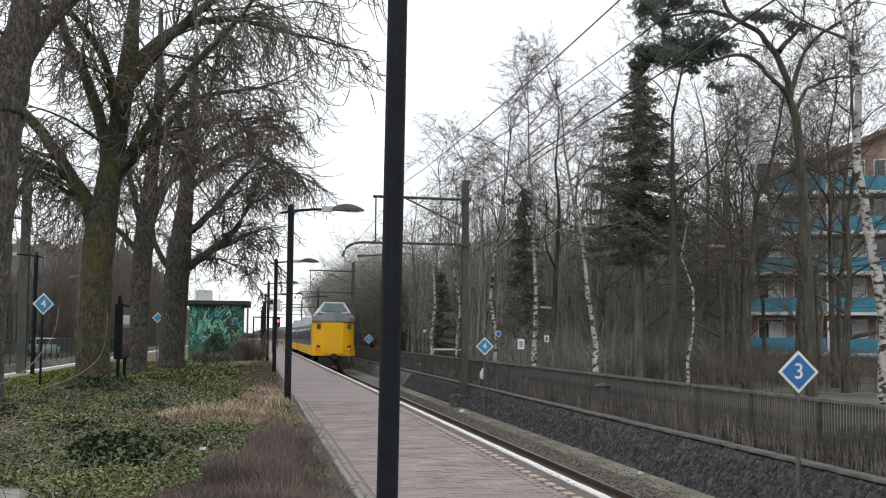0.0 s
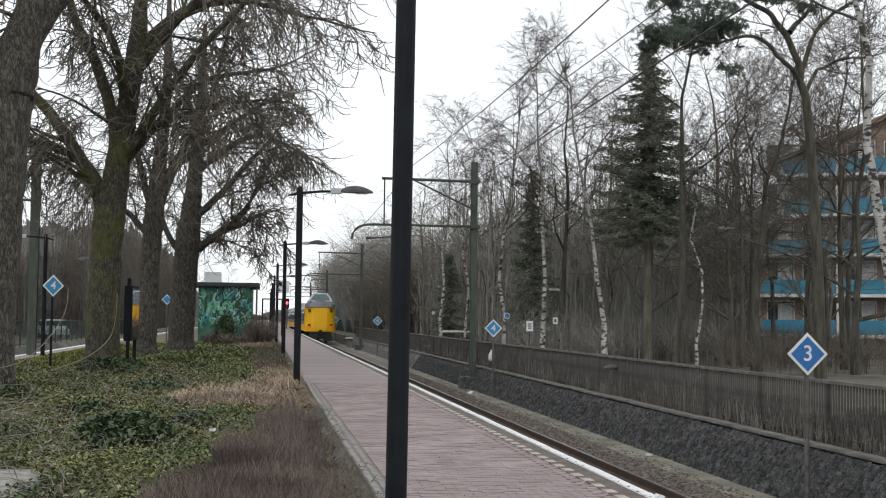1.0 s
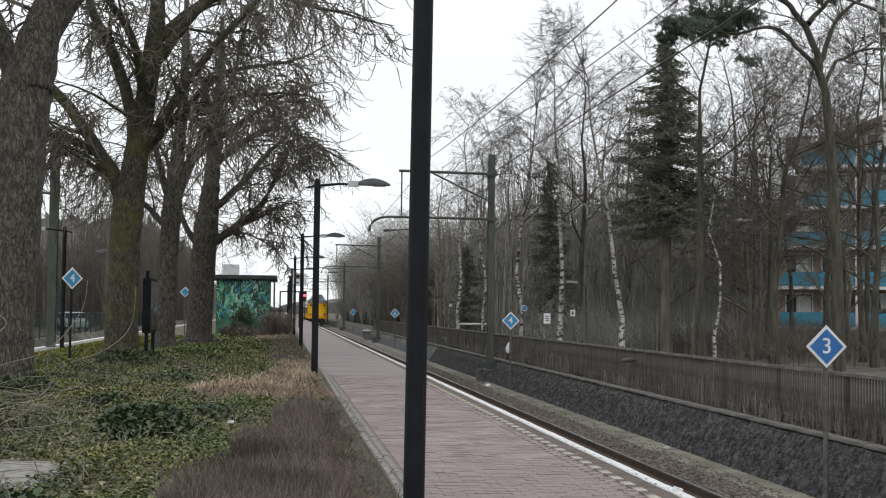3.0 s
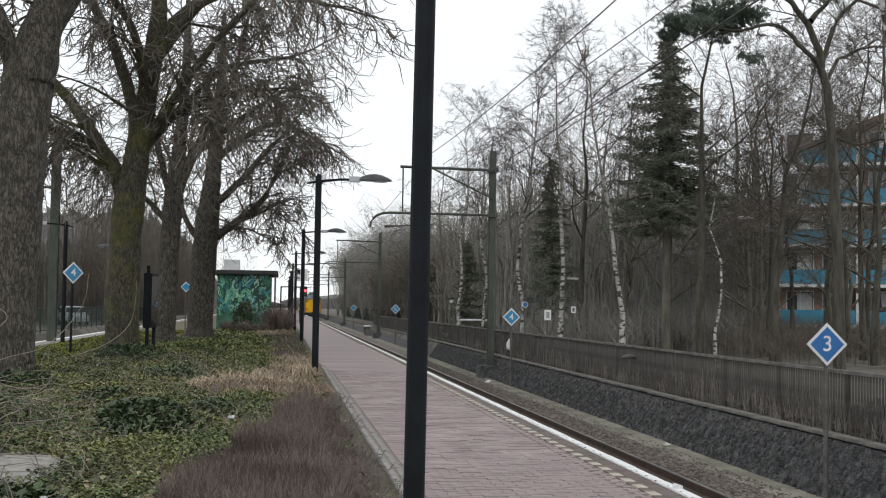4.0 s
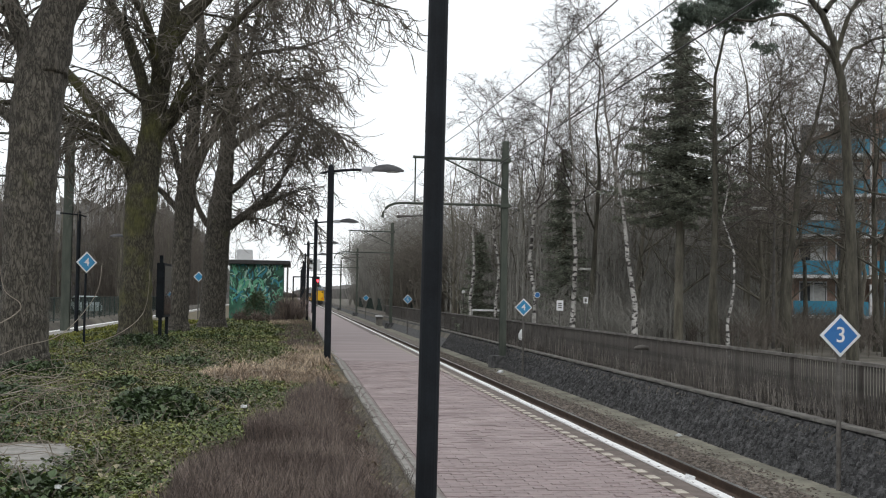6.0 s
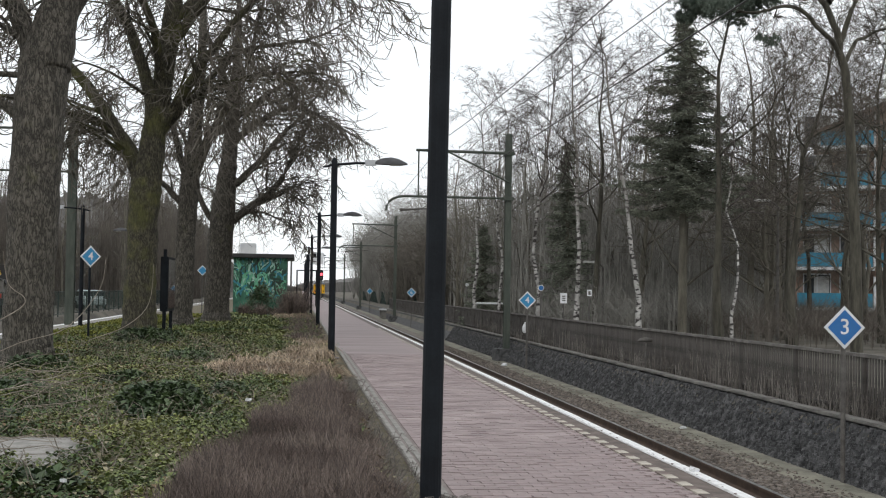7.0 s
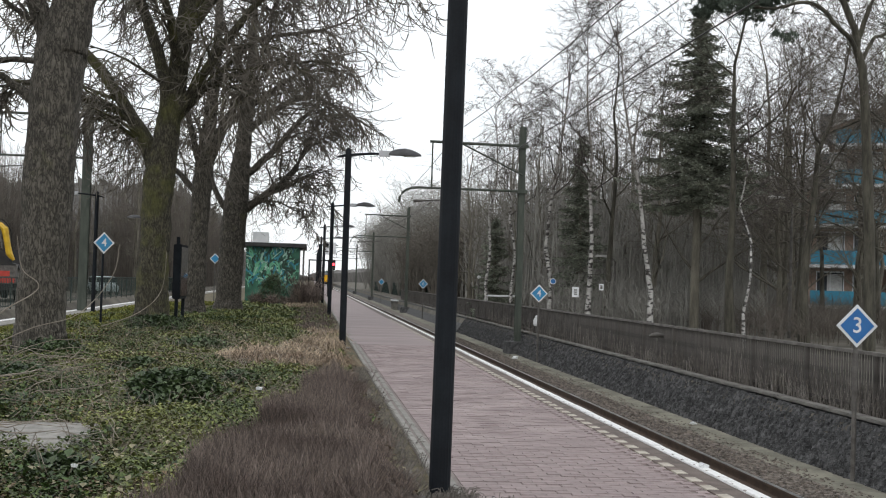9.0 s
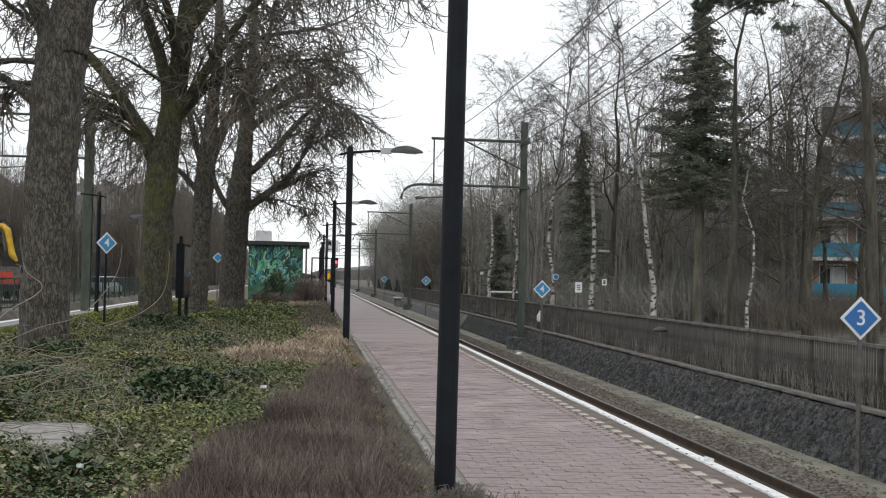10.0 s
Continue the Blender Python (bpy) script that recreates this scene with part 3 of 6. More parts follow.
# ---- overhead line ----
def mast(x, y, half=0.11, rise=0.0):
    m = thing("overhead_line_mast", "grey-green steel mast of the overhead line on a concrete foot", "mast", pose(x, y, 0))
    part("foot", Geo().prism([(-0.45, -0.45), (0.45, -0.45), (0.45, 0.45), (-0.45, 0.45)], "z", -1.1, -0.52), M["rubble"], m, "dark concrete foot", bevel=0.03)
    g = Geo().box(-half, half, -0.13, -0.105, -0.52, 7.4 + rise).box(-half, half, 0.105, 0.13, -0.52, 7.4 + rise).box(-0.02, 0.02, -0.105, 0.105, -0.52, 7.4 + rise)
    part("column", g, M["mast"], m)
    part("upper_arm", Geo().tube([(0.2, -0.15, 6.66 + rise), (-3.45, -0.15, 6.70 + rise)], [0.055, 0.05], 8), M["mast"], m)
    part("lower_arm", Geo().tube([(0.2, -0.15, 5.0 + rise), (-3.85, -0.15, 5.0 + rise), (-4.08, -0.15, 4.97 + rise), (-4.27, -0.15, 4.9 + rise), (-4.41, -0.15, 4.78 + rise), (-4.49, -0.15, 4.64 + rise), (-4.52, -0.15, 4.45 + rise)], [0.045] * 7, 8), M["mast"], m)
    part("strut", Geo().tube([(0, -0.15, 5.6 + rise), (-2.3, -0.15, 6.68 + rise)], [0.035, 0.035], 6), M["mast"], m)
    part("hanger", Geo().tube([(-3.35, -0.15, 6.70 + rise), (-3.35, -0.15, 5.0 + rise)], [0.03, 0.03], 6), M["mast"], m)
    part("clamp", Geo().box(-0.18, 0.18, -0.2, 0.16, 4.93 + rise, 5.07 + rise), M["mast"], m)
    part("clamp", Geo().box(-0.18, 0.18, -0.2, 0.16, 6.60 + rise, 6.74 + rise), M["mast"], m)
    part("insulator", Geo().tube([(-4.0, -0.15, 4.5 + rise), (-3.6, -0.15, 4.52 + rise), (-2.2, -0.15, 4.62 + rise)], [0.06, 0.03, 0.02], 8), M["galv"], m)
    return m


mast(7.63, 44.3)
for y in (96.0, 150.0, 204.0):
    mast(7.55, y)
mast(-9.05, 50.0, half=0.17, rise=1.1)


def wires():
    for x, z, name in ((5.1, 6.75, "messenger_wire"), (7.05, 7.55, "feeder_wire"), (5.05, 4.75, "contact_wire")):
        g = Geo()
        pts = []
        y = -30.0
        while y < 420:
            k = ((y - 42.5) / 54.0) % 1.0
            sag = (0.55 if name != "contact_wire" else 0.03) * 4 * k * (1 - k)
            pts.append((x, y, z + 0.25 - sag))
            y += 4.5
        g.tube(pts, [0.012] * len(pts), 5)
        solid(name, g, M["wire"], "thin dark overhead line wire above the track", "wire", group="overhead wires")


wires()


# ---- the train ----
def train():
    t = thing("train", "yellow and blue-grey electric train with a raised cab", "train")
    z0 = RAIL_Z + 0.12

    def section(w, hw, top):
        """Half outlines of the car body: waist, eaves and roof."""
        return [(-w * 0.93, z0 + 0.95), (-w, z0 + 1.25), (-w, z0 + 2.4), (-w * 0.94, z0 + 3.0), (-w * 0.70, z0 + top - 0.25), (-w * 0.35, z0 + top),
                (w * 0.35, z0 + top), (w * 0.70, z0 + top - 0.25), (w * 0.94, z0 + 3.0), (w, z0 + 2.4), (w, z0 + 1.25), (w * 0.93, z0 + 0.95)]

    y = 1.4
    for k in range(3):
        car = part("car_body", Geo().prism(section(1.40, 0, 3.75), "y", y, y + 25.6), M["train_grey"], t, "blue-grey car body", bevel=0.05)
        for s in (-1, 1):
            part("yellow_band", Geo().box(s * 1.385 - 0.02, s * 1.385 + 0.02, y + 0.3, y + 25.3, z0 + 1.0, z0 + 1.62), M["yellow"], car, "yellow lower band")
            for i in range(11):
                yy = y + 1.6 + i * 2.15
                part("window", Geo().box(s * 1.372 - 0.035, s * 1.372 + 0.035, yy, yy + 1.5, z0 + 1.95, z0 + 2.75), M["train_glass"], car, bevel=0.01)
        for yy in (y + 3.5, y + 21):
            b = part("bogie", Geo().box(-1.2, 1.2, yy - 1.6, yy + 1.6, z0 + 0.35, z0 + 0.8), M["train_dark"], t, bevel=0.05)
            for wx in (-0.75, 0.75):
                for dy in (-1.25, 1.25):
                    part("wheel", Geo().prism([(yy + dy + 0.46 * COS[20][i], RAIL_Z + 0.462 + 0.46 * SIN[20][i]) for i in range(20)], "x", wx - 0.065, wx + 0.065), M["train_dark"], b)
        part("roof_gear", Geo().box(-0.7, 0.7, y + 6, y + 9, z0 + 3.72, z0 + 3.95), M["train_silver"], t, bevel=0.05)
        y += 26.2
    # the cab end: a bulged yellow front with rounded sides under a raised glazed cab
    front = Geo()
    rows = [(1.44, 0.98, 0.06), (1.41, 1.25, 0.02), (1.33, 1.75, 0.0), (1.27, 2.3, 0.0), (1.29, 2.9, 0.02), (1.33, 3.22, 0.06)]
    cols = 11
    for w, h, back in rows:
        for i in range(cols):
            u = -1 + 2 * i / (cols - 1)
            front.v.append((w * u, back + 0.55 * abs(u) ** 3.2, z0 + h))
    for j in range(len(rows) - 1):
        for i in range(cols - 1):
            a = j * cols + i
            front.face(a, a + 1, a + cols + 1, a + cols)
    nf = len(front.v)
    for w, h, back in rows:
        for s in (-1, 1):
            front.v.append((1.39 * s, 1.45, z0 + h))
    for j in range(len(rows) - 1):
        front.face(j * cols, (j + 1) * cols, nf + 2 * j + 2, nf + 2 * j)
        front.face(j * cols + cols - 1, nf + 2 * j + 1, nf + 2 * j + 3, (j + 1) * cols + cols - 1)
    fr = part("front", front, M["yellow"], t, "yellow rounded front", smooth=True)
    part("gangway_door", Geo().box(-0.62, 0.62, -0.02, 0.05, z0 + 1.1, z0 + 3.1), M["yellow"], fr, bevel=0.015)
    collar = Geo()
    for j, (w, h, yb) in enumerate(((1.40, 3.2, -0.02), (1.36, 3.48, 0.06), (1.0, 3.80, 0.18))):
        for x, yy in ((-w, 1.6), (-w, yb + 0.5), (-w * 0.72, yb + 0.05), (0, yb - 0.04), (w * 0.72, yb + 0.05), (w, yb + 0.5), (w, 1.6)):
            collar.v.append((x, yy, z0 + h))
    for j in range(2):
        for i in range(6):
            collar.face(j * 7 + i, j * 7 + i + 1, j * 7 + i + 8, j * 7 + i + 7)
    collar.face(*range(14, 21))
    part("collar", collar, M["train_grey"], t, "blue-grey collar under the cab")
    # cab: sloping screen in a silver frame
    def screen(w0, w1, h0, h1, ya, yb):
        return [(-w0, ya, z0 + h0), (w0, ya, z0 + h0), (w1, yb, z0 + h1), (-w1, yb, z0 + h1)]
    cab = Geo()
    a = screen(1.06, 0.64, 3.72, 4.46, 0.16, 0.62)
    back = [(-1.15, 4.2, z0 + 3.7), (1.15, 4.2, z0 + 3.7), (0.62, 3.6, z0 + 4.42), (-0.62, 3.6, z0 + 4.42)]
    cab.v += a + back
    for q in ((0, 1, 2, 3), (1, 5, 6, 2), (5, 4, 7, 6), (4, 0, 3, 7), (3, 2, 6, 7)):
        cab.face(*q)
    cb = part("cab", cab, M["train_silver"], t, "silver-framed raised cab", bevel=0.04)
    g = Geo()
    g.v += [(x, yy - 0.03, z) for x, yy, z in screen(0.88, 0.55, 3.84, 4.38, 0.205, 0.545)]
    g.face(0, 1, 2, 3)
    g.v += [(x, yy + 0.02, z) for x, yy, z in g.v[:4]]
    for q in ((0, 1, 5, 4), (1, 2, 6, 5), (2, 3, 7, 6), (3, 0, 4, 7)):
        g.face(*q)
    part("windscreen", g, M["screen_glass"], cb, "dark sloping windscreen")
    for s in (-1, 1):
        part("screen_pillar", Geo().tube([(s * 1.02, 0.15, z0 + 3.72), (s * 0.62, 0.60, z0 + 4.44)], [0.06, 0.05], 6), M["train_silver"], cb)
    part("wiper", Geo().tube([(0.05, 0.19, z0 + 3.84), (-0.35, 0.4, z0 + 4.2)], [0.018, 0.014], 6), M["train_dark"], cb)
    for x in (-0.98, 0.98):
        for h, lit in ((1.42, True), (2.78, False)):
            hl = part("light_housing", Geo().box(x - 0.13, x + 0.13, 0.13, 0.50, z0 + h - 0.06, z0 + h + 0.24), M["lamp_off"], fr, "dark lamp housing", bevel=0.02)
            if lit:
                part("tail_light", Geo().tube([(x, 0.09, z0 + h), (x, 0.16, z0 + h)], [0.07, 0.07], 14), M["red_light"], hl, "lit red tail light")
    part("coupler", Geo().tube([(0, -0.45, z0 + 0.95), (0, 0.8, z0 + 0.95)], [0.2, 0.16], 12), M["train_dark"], t, "dark coupler")
    part("buffer_beam", Geo().box(-0.95, 0.95, 0.15, 1.3, z0 + 0.35, z0 + 0.96), M["train_dark"], t, bevel=0.04)
    for x in (-0.75, 0.75):
        part("snow_guard", Geo().prism([(0.2, z0 + 0.12), (0.9, z0 + 0.2), (0.9, z0 + 0.6), (0.2, z0 + 0.6)], "x", x - 0.35, x + 0.35), M["train_dark"], t)
    pg = part("pantograph", Geo().tube([(0, 21.0, z0 + 3.9), (0, 22.2, z0 + 4.8), (0, 21.2, z0 + 5.45)], [0.04, 0.04, 0.03], 6), M["train_dark"], t, "raised pantograph")
    part("collector", Geo().box(-0.8, 0.8, 21.1, 21.3, z0 + 5.45, z0 + 5.5), M["train_dark"], pg)
    return t


TRAIN = train()


# ---- far platform fittings ----
def signal(x, y):
    s = thing("railway_signal", "railway signal with a lit red lamp on a grey post", "signal", pose(x, y, 0))
    part("post", Geo().tube([(0, 0, -0.05), (0, 0, 3.1)], [0.09, 0.08], 10), M["galv"], s)
    part("head", Geo().box(-0.28, 0.28, -0.12, 0.12, 2.7, 4.1), M["black_paint"], s, "black lamp box", bevel=0.05)
    part("red_lamp", Geo().tube([(0, -0.17, 3.5), (0, -0.12, 3.5)], [0.19, 0.19], 16), M["signal_red"], s, "lit red lamp")
    part("dark_lamp", Geo().tube([(0, -0.17, 3.0), (0, -0.12, 3.0)], [0.14, 0.14], 16), M["lamp_off"], s, "unlit lamp")
    part("hood", Geo().tube([(0, -0.4, 3.72), (0, -0.12, 3.72)], [0.05, 0.05], 8), M["black_paint"], s)


signal(3.05, 168.0)


def portal_frame(x0, x1, y, top):
    s = thing("shelter_frame", "black steel frame of an open shelter on the platform", "shelter")
    for x in (x0, x1):
        part("post", Geo().box(x - 0.06, x + 0.06, y - 0.06, y + 0.06, -0.02, top - 0.1), M["black_paint"], s, bevel=0.01)
    part("beam", Geo().box(x0 - 0.06, x1 + 0.06, y - 0.06, y + 0.06, top - 0.1, top), M["black_paint"], s, bevel=0.01)


portal_frame(-0.15, 1.5, 105.0, 3.15)


def white_box_sign(x, y, z, w, h):
    s = thing("platform_sign", "white box sign with a black clock face on a post", "sign", pose(x, y, 0))
    part("post", Geo().tube([(0, 0.1, -0.03), (0, 0.1, z)], [0.06, 0.06], 8), M["black_paint"], s)
    part("panel", Geo().box(-w / 2, w / 2, -0.1, 0.1, z, z + h), M["sign_white"], s, bevel=0.02)
    part("mark", Geo().box(-w * 0.4, -w * 0.15, -0.115, -0.1, z + h * 0.6, z + h * 0.9), M["black_paint"], s)


white_box_sign(1.5, 98.0, 3.5, 0.9, 0.95)


# ---- trees ----
def unit(x, y, z):
    m = math.sqrt(x * x + y * y + z * z) or 1.0
    return x / m, y / m, z / m


def branch(g, rng, p, d, length, r, level, spec, thin=0.008):
    """Grows one limb with its side branches. spec, a row a level: pieces, wander, lift, children, first child, child length, spread, sides."""
    pieces, wander, lift, kids, first, ratio, spread, sides = spec[level]
    pts, rad, step = [p], [r], length / pieces
    last = level == len(spec) - 1
    ways = [d]
    for i in range(pieces):
        f = (i + 1) / pieces
        d = unit(d[0] + rng.uniform(-wander, wander), d[1] + rng.uniform(-wander, wander), d[2] + rng.uniform(-wander, wander) + lift * (f if last else 1.0))
        p = (p[0] + d[0] * step, p[1] + d[1] * step, p[2] + d[2] * step)
        pts.append(p), ways.append(d)
        rad.append(r * (1 - (0.80 if not last else 0.55) * f))
    g.slot = 0 if level < 2 else 1
    g.tube(pts, rad, sides, caps=False)
    if last:
        return
    for k in range(kids):
        f = first + (1 - first) * (k + rng.random()) / kids
        i = min(int(f * pieces), pieces - 1)
        e = f * pieces - i
        q = tuple(pts[i][c] + (pts[i + 1][c] - pts[i][c]) * e for c in range(3))
        w = ways[i + 1]
        a = rng.random() * 6.283
        s = spread * rng.uniform(0.7, 1.25)
        u = unit(math.cos(a), math.sin(a), rng.uniform(-0.4, 0.6))
        nd = unit(w[0] * math.cos(s) + u[0] * math.sin(s), w[1] * math.cos(s) + u[1] * math.sin(s), w[2] * math.cos(s) + u[2] * math.sin(s))
        rr = max(rad[i] * 0.52 * rng.uniform(0.7, 1.1), thin)
        branch(g, rng, q, nd, length * ratio * rng.uniform(0.65, 1.2) * (1.15 - 0.55 * f), rr, level + 1, spec, thin)


def trunk_tube(g, rng, pts, radii, sides=14, steps=4):
    """A trunk with uneven girth and a flared foot, drawn smoothly through its points."""
    out, rad = [], []
    for i in range(len(pts) - 1):
        for k in range(steps):
            f = k / steps
            out.append(tuple(pts[i][c] + (pts[i + 1][c] - pts[i][c]) * f + rng.uniform(-0.012, 0.012) for c in range(3)))
            rad.append((radii[i] + (radii[i + 1] - radii[i]) * f) * rng.uniform(0.975, 1.03))
    out.append(pts[-1]), rad.append(radii[-1])
    g.slot = 0
    g.tube(out, rad, sides, caps=False)


SIDE = [(6, 0.16, -0.03, 6, 0.10, 0.60, 0.85, 4), (7, 0.16, -0.19, 4, 0.08, 0.80, 0.75, 3), (6, 0.15, -0.30, 2, 0.10, 0.95, 0.6, 3), (6, 0.12, 0.24, 0, 0, 0, 0, 3)]


def limb(g, rng, pts, r0, r1, kids, reach, spec=SIDE, first=0.25):
    """A main limb drawn through its points, with side branches along it and a spray at its end."""
    fine, n = [], len(pts) - 1
    for i in range(n):
        a, b, c, d = pts[max(i - 1, 0)], pts[i], pts[i + 1], pts[min(i + 2, n)]
        for k in range(4):
            t = k / 4
            fine.append(tuple(0.5 * (2 * b[m] + (c[m] - a[m]) * t + (2 * a[m] - 5 * b[m] + 4 * c[m] - d[m]) * t * t + (3 * b[m] - a[m] - 3 * c[m] + d[m]) * t ** 3)
                              + rng.uniform(-0.02, 0.02) for m in range(3)))
    fine.append(pts[-1])
    e = len(fine) - 1
    rad = [r0 + (r1 - r0) * (i / e) for i in range(e + 1)]
    g.slot = 0
    g.tube(fine, rad, 9, caps=False)
    for k in range(kids):
        f = first + (1 - first) * (k + rng.random()) / kids
        i = min(int(f * e), e - 1)
        w = unit(*(fine[i + 1][c] - fine[i][c] for c in range(3)))
        a = rng.random() * 6.283
        s = rng.uniform(0.5, 1.1)
        u = unit(math.cos(a), math.sin(a), rng.uniform(-0.5, 0.5))
        d = unit(*(w[c] * math.cos(s) + u[c] * math.sin(s) for c in range(3)))
        branch(g, rng, fine[i], d, 1.15 * reach * rng.uniform(0.6, 1.25) * (1.15 - 0.4 * f), max(rad[i] * 0.33, 0.022), 0, spec, 0.018)
    branch(g, rng, fine[-1], unit(*(fine[-1][c] - fine[-2][c] for c in range(3))), reach, r1, 0, spec, 0.018)


def chestnut(x, y, trunk, radii, limbs, seed, label, bark="bark"):
    """Trunk points and limbs (points, thick, thin, side branches, their length) in metres from the foot."""
    rng = random.Random(seed)
    t = thing("street_tree", label, "tree", pose(x, y, 0), group="bare trees on the platform")
    g = Geo()
    trunk_tube(g, rng, trunk, radii, 28, 12)
    for k, (px, py, pz) in enumerate(g.v):
        d = noise.noise_vector((px * 3.2 + seed, py * 3.2, pz * 1.1)) * 0.035 + noise.noise_vector((px * 11 + seed, py * 11, pz * 4.5)) * 0.022
        g.v[k] = (px + d.x, py + d.y, pz + d.z * 0.3)
    part("trunk", g, M[bark], t, smooth=True)
    c = Geo()
    for pts, r0, r1, kids, reach in limbs:
        limb(c, rng, pts, r0, r1, kids, reach)
    part("crown", c, (M[bark], M["twig"]), t, "dense bare drooping twigs")
    return t


chestnut(-4.48, 35.3, [(0, 0, -0.1), (0.02, 0, 0.5), (0.04, 0, 2.3), (0.09, 0, 4.2), (0.30, 0.05, 5.8), (0.52, 0.1, 7.5), (0.75, 0.2, 9.4), (0.95, 0.3, 13.0)],
              [0.62, 0.49, 0.42, 0.44, 0.33, 0.29, 0.25, 0.10],
              [([(0.0, 0, 4.2), (-0.25, 0.1, 5.1), (-1.0, 0.2, 6.4), (-1.8, 0.1, 7.5), (-2.9, 0.0, 8.5)], 0.24, 0.12, 8, 2.4),
               ([(0.05, 0, 4.7), (-0.6, 0.5, 5.9), (-1.9, 1.0, 6.5), (-3.6, 1.2, 7.0)], 0.15, 0.07, 8, 2.4),
               ([(0.2, 0, 5.2), (0.2, -0.1, 6.9), (-0.35, -0.2, 8.7), (-0.9, -0.3, 9.8), (-1.4, -0.3, 11.5)], 0.21, 0.10, 7, 2.6),
               ([(0.4, 0, 6.0), (0.95, -0.2, 6.8), (2.05, -0.4, 8.5), (3.4, -0.6, 10.1)], 0.17, 0.08, 9, 2.6),
               ([(0.4, 0, 5.8), (1.2, 0.3, 6.9), (2.2, 0.6, 7.5), (3.2, 0.9, 7.9)], 0.13, 0.06, 8, 2.4),
               ([(0.65, 0.1, 8.4), (1.9, -0.4, 10.0), (3.3, -0.8, 11.2), (4.2, -1.0, 11.7)], 0.17, 0.07, 9, 3.4),
               ([(0.75, 0.1, 9.2), (2.0, 0.6, 10.5), (3.5, 1.0, 11.0), (4.4, 1.1, 10.9)], 0.16, 0.07, 7, 3.4),
               ([(0.5, 0, 7.4), (0.3, -1.4, 9.0), (-0.6, -2.4, 10.2)], 0.15, 0.07, 6, 2.8)],
              11, "large bare mossy tree with spreading limbs in ivy", "bark_moss")
chestnut(-5.06, 23.8, [(0, 0, -0.1), (0.0, 0, 0.5), (0.02, 0, 1.8), (0.06, 0, 3.5), (0.12, 0, 5.0), (0.20, 0.05, 5.9), (0.55, 0.1, 7.4), (0.8, 0.3, 10.0)],
              [0.58, 0.455, 0.44, 0.46, 0.48, 0.47, 0.30, 0.12],
              [([(0.1, 0, 5.5), (-0.2, 0.05, 6.4), (-0.6, 0.1, 7.3), (-1.6, 0.1, 8.4)], 0.24, 0.12, 5, 2.2),
               ([(-0.2, 0, 4.7), (-0.6, 0.2, 5.05), (-1.0, 0.3, 5.3), (-1.9, 0.4, 5.7)], 0.10, 0.05, 5, 1.6),
               ([(0.15, 0, 5.5), (-0.7, 0.2, 5.6), (-1.6, 0.3, 5.5), (-2.4, 0.3, 5.8)], 0.07, 0.03, 5, 1.5),
               ([(0.4, 0.1, 6.5), (1.2, 0.2, 7.8), (2.2, 0.3, 8.8)], 0.2, 0.1, 6, 2.4)],
              12, "bare tree with a thick grey furrowed trunk")
chestnut(-4.29, 46.5, [(0, 0, -0.1), (0, 0, 0.5), (0.04, 0, 2.4), (0.12, 0, 5.0), (0.32, 0.1, 7.5), (0.5, 0.2, 10.0), (0.5, 0.3, 14.0)],
              [0.46, 0.37, 0.34, 0.37, 0.25, 0.18, 0.08],
              [([(0, 0, 4.5), (-0.7, 0.1, 5.3), (-1.6, 0.1, 5.9), (-2.8, 0.1, 6.8)], 0.13, 0.06, 7, 2.4),
               ([(0.1, 0, 5.1), (0.7, -0.1, 6.7), (1.4, -0.2, 8.4), (2.2, -0.2, 10.0)], 0.2, 0.08, 8, 3.0),
               ([(0.25, 0, 6.6), (1.5, 0.2, 7.8), (2.9, 0.3, 8.9), (3.7, 0.4, 9.5)], 0.15, 0.06, 9, 3.0),
               ([(0.1, 0, 5.4), (-0.4, -0.3, 7.2), (-0.9, -0.5, 9.4)], 0.15, 0.07, 7, 2.8),
               ([(0.4, 0.1, 9.0), (1.9, -0.4, 10.4), (3.8, -0.7, 10.8)], 0.14, 0.06, 7, 3.2)],
              13, "bare dark-trunked tree in the row on the platform")
chestnut(-3.42, 52.0, [(0, 0, -0.1), (0, 0, 0.6), (0.08, 0, 2.6), (0.18, 0, 4.6), (0.4, 0.1, 7.0), (0.6, 0.2, 10.0), (0.7, 0.3, 14.0)],
              [0.70, 0.55, 0.52, 0.52, 0.34, 0.22, 0.08],
              [([(0.3, 0, 4.2), (1.5, 0.0, 5.1), (2.5, 0.0, 6.0), (3.1, 0.0, 7.2)], 0.2, 0.08, 10, 2.5),
               ([(0.35, 0, 5.6), (1.6, -0.3, 6.8), (2.6, -0.5, 8.0), (3.2, -0.6, 8.6)], 0.17, 0.07, 10, 2.7),
               ([(0.2, 0, 3.9), (-0.5, 0.1, 4.8), (-1.0, 0.2, 6.0), (-1.4, 0.2, 7.6)], 0.15, 0.07, 6, 2.4),
               ([(0.45, 0, 7.6), (1.8, 0.4, 8.8), (3.0, 0.7, 9.4), (3.7, 0.9, 9.3)], 0.17, 0.07, 9, 3.2),
               ([(0.5, 0.1, 9.0), (0.0, 0.3, 11.0), (-0.8, 0.3, 12.6)], 0.15, 0.07, 4, 3.0),
               ([(1.4, 0.0, 5.0), (2.4, -0.3, 5.4), (2.8, -0.5, 5.6), (3.2, -0.6, 5.4)], 0.07, 0.03, 6, 1.9),
               ([(0.3, 0, 4.3), (1.1, 0.4, 4.7), (1.9, 0.6, 4.8), (2.6, 0.7, 4.5)], 0.07, 0.03, 6, 1.7)],
              14, "broad bare tree with low spreading limbs near the hut")

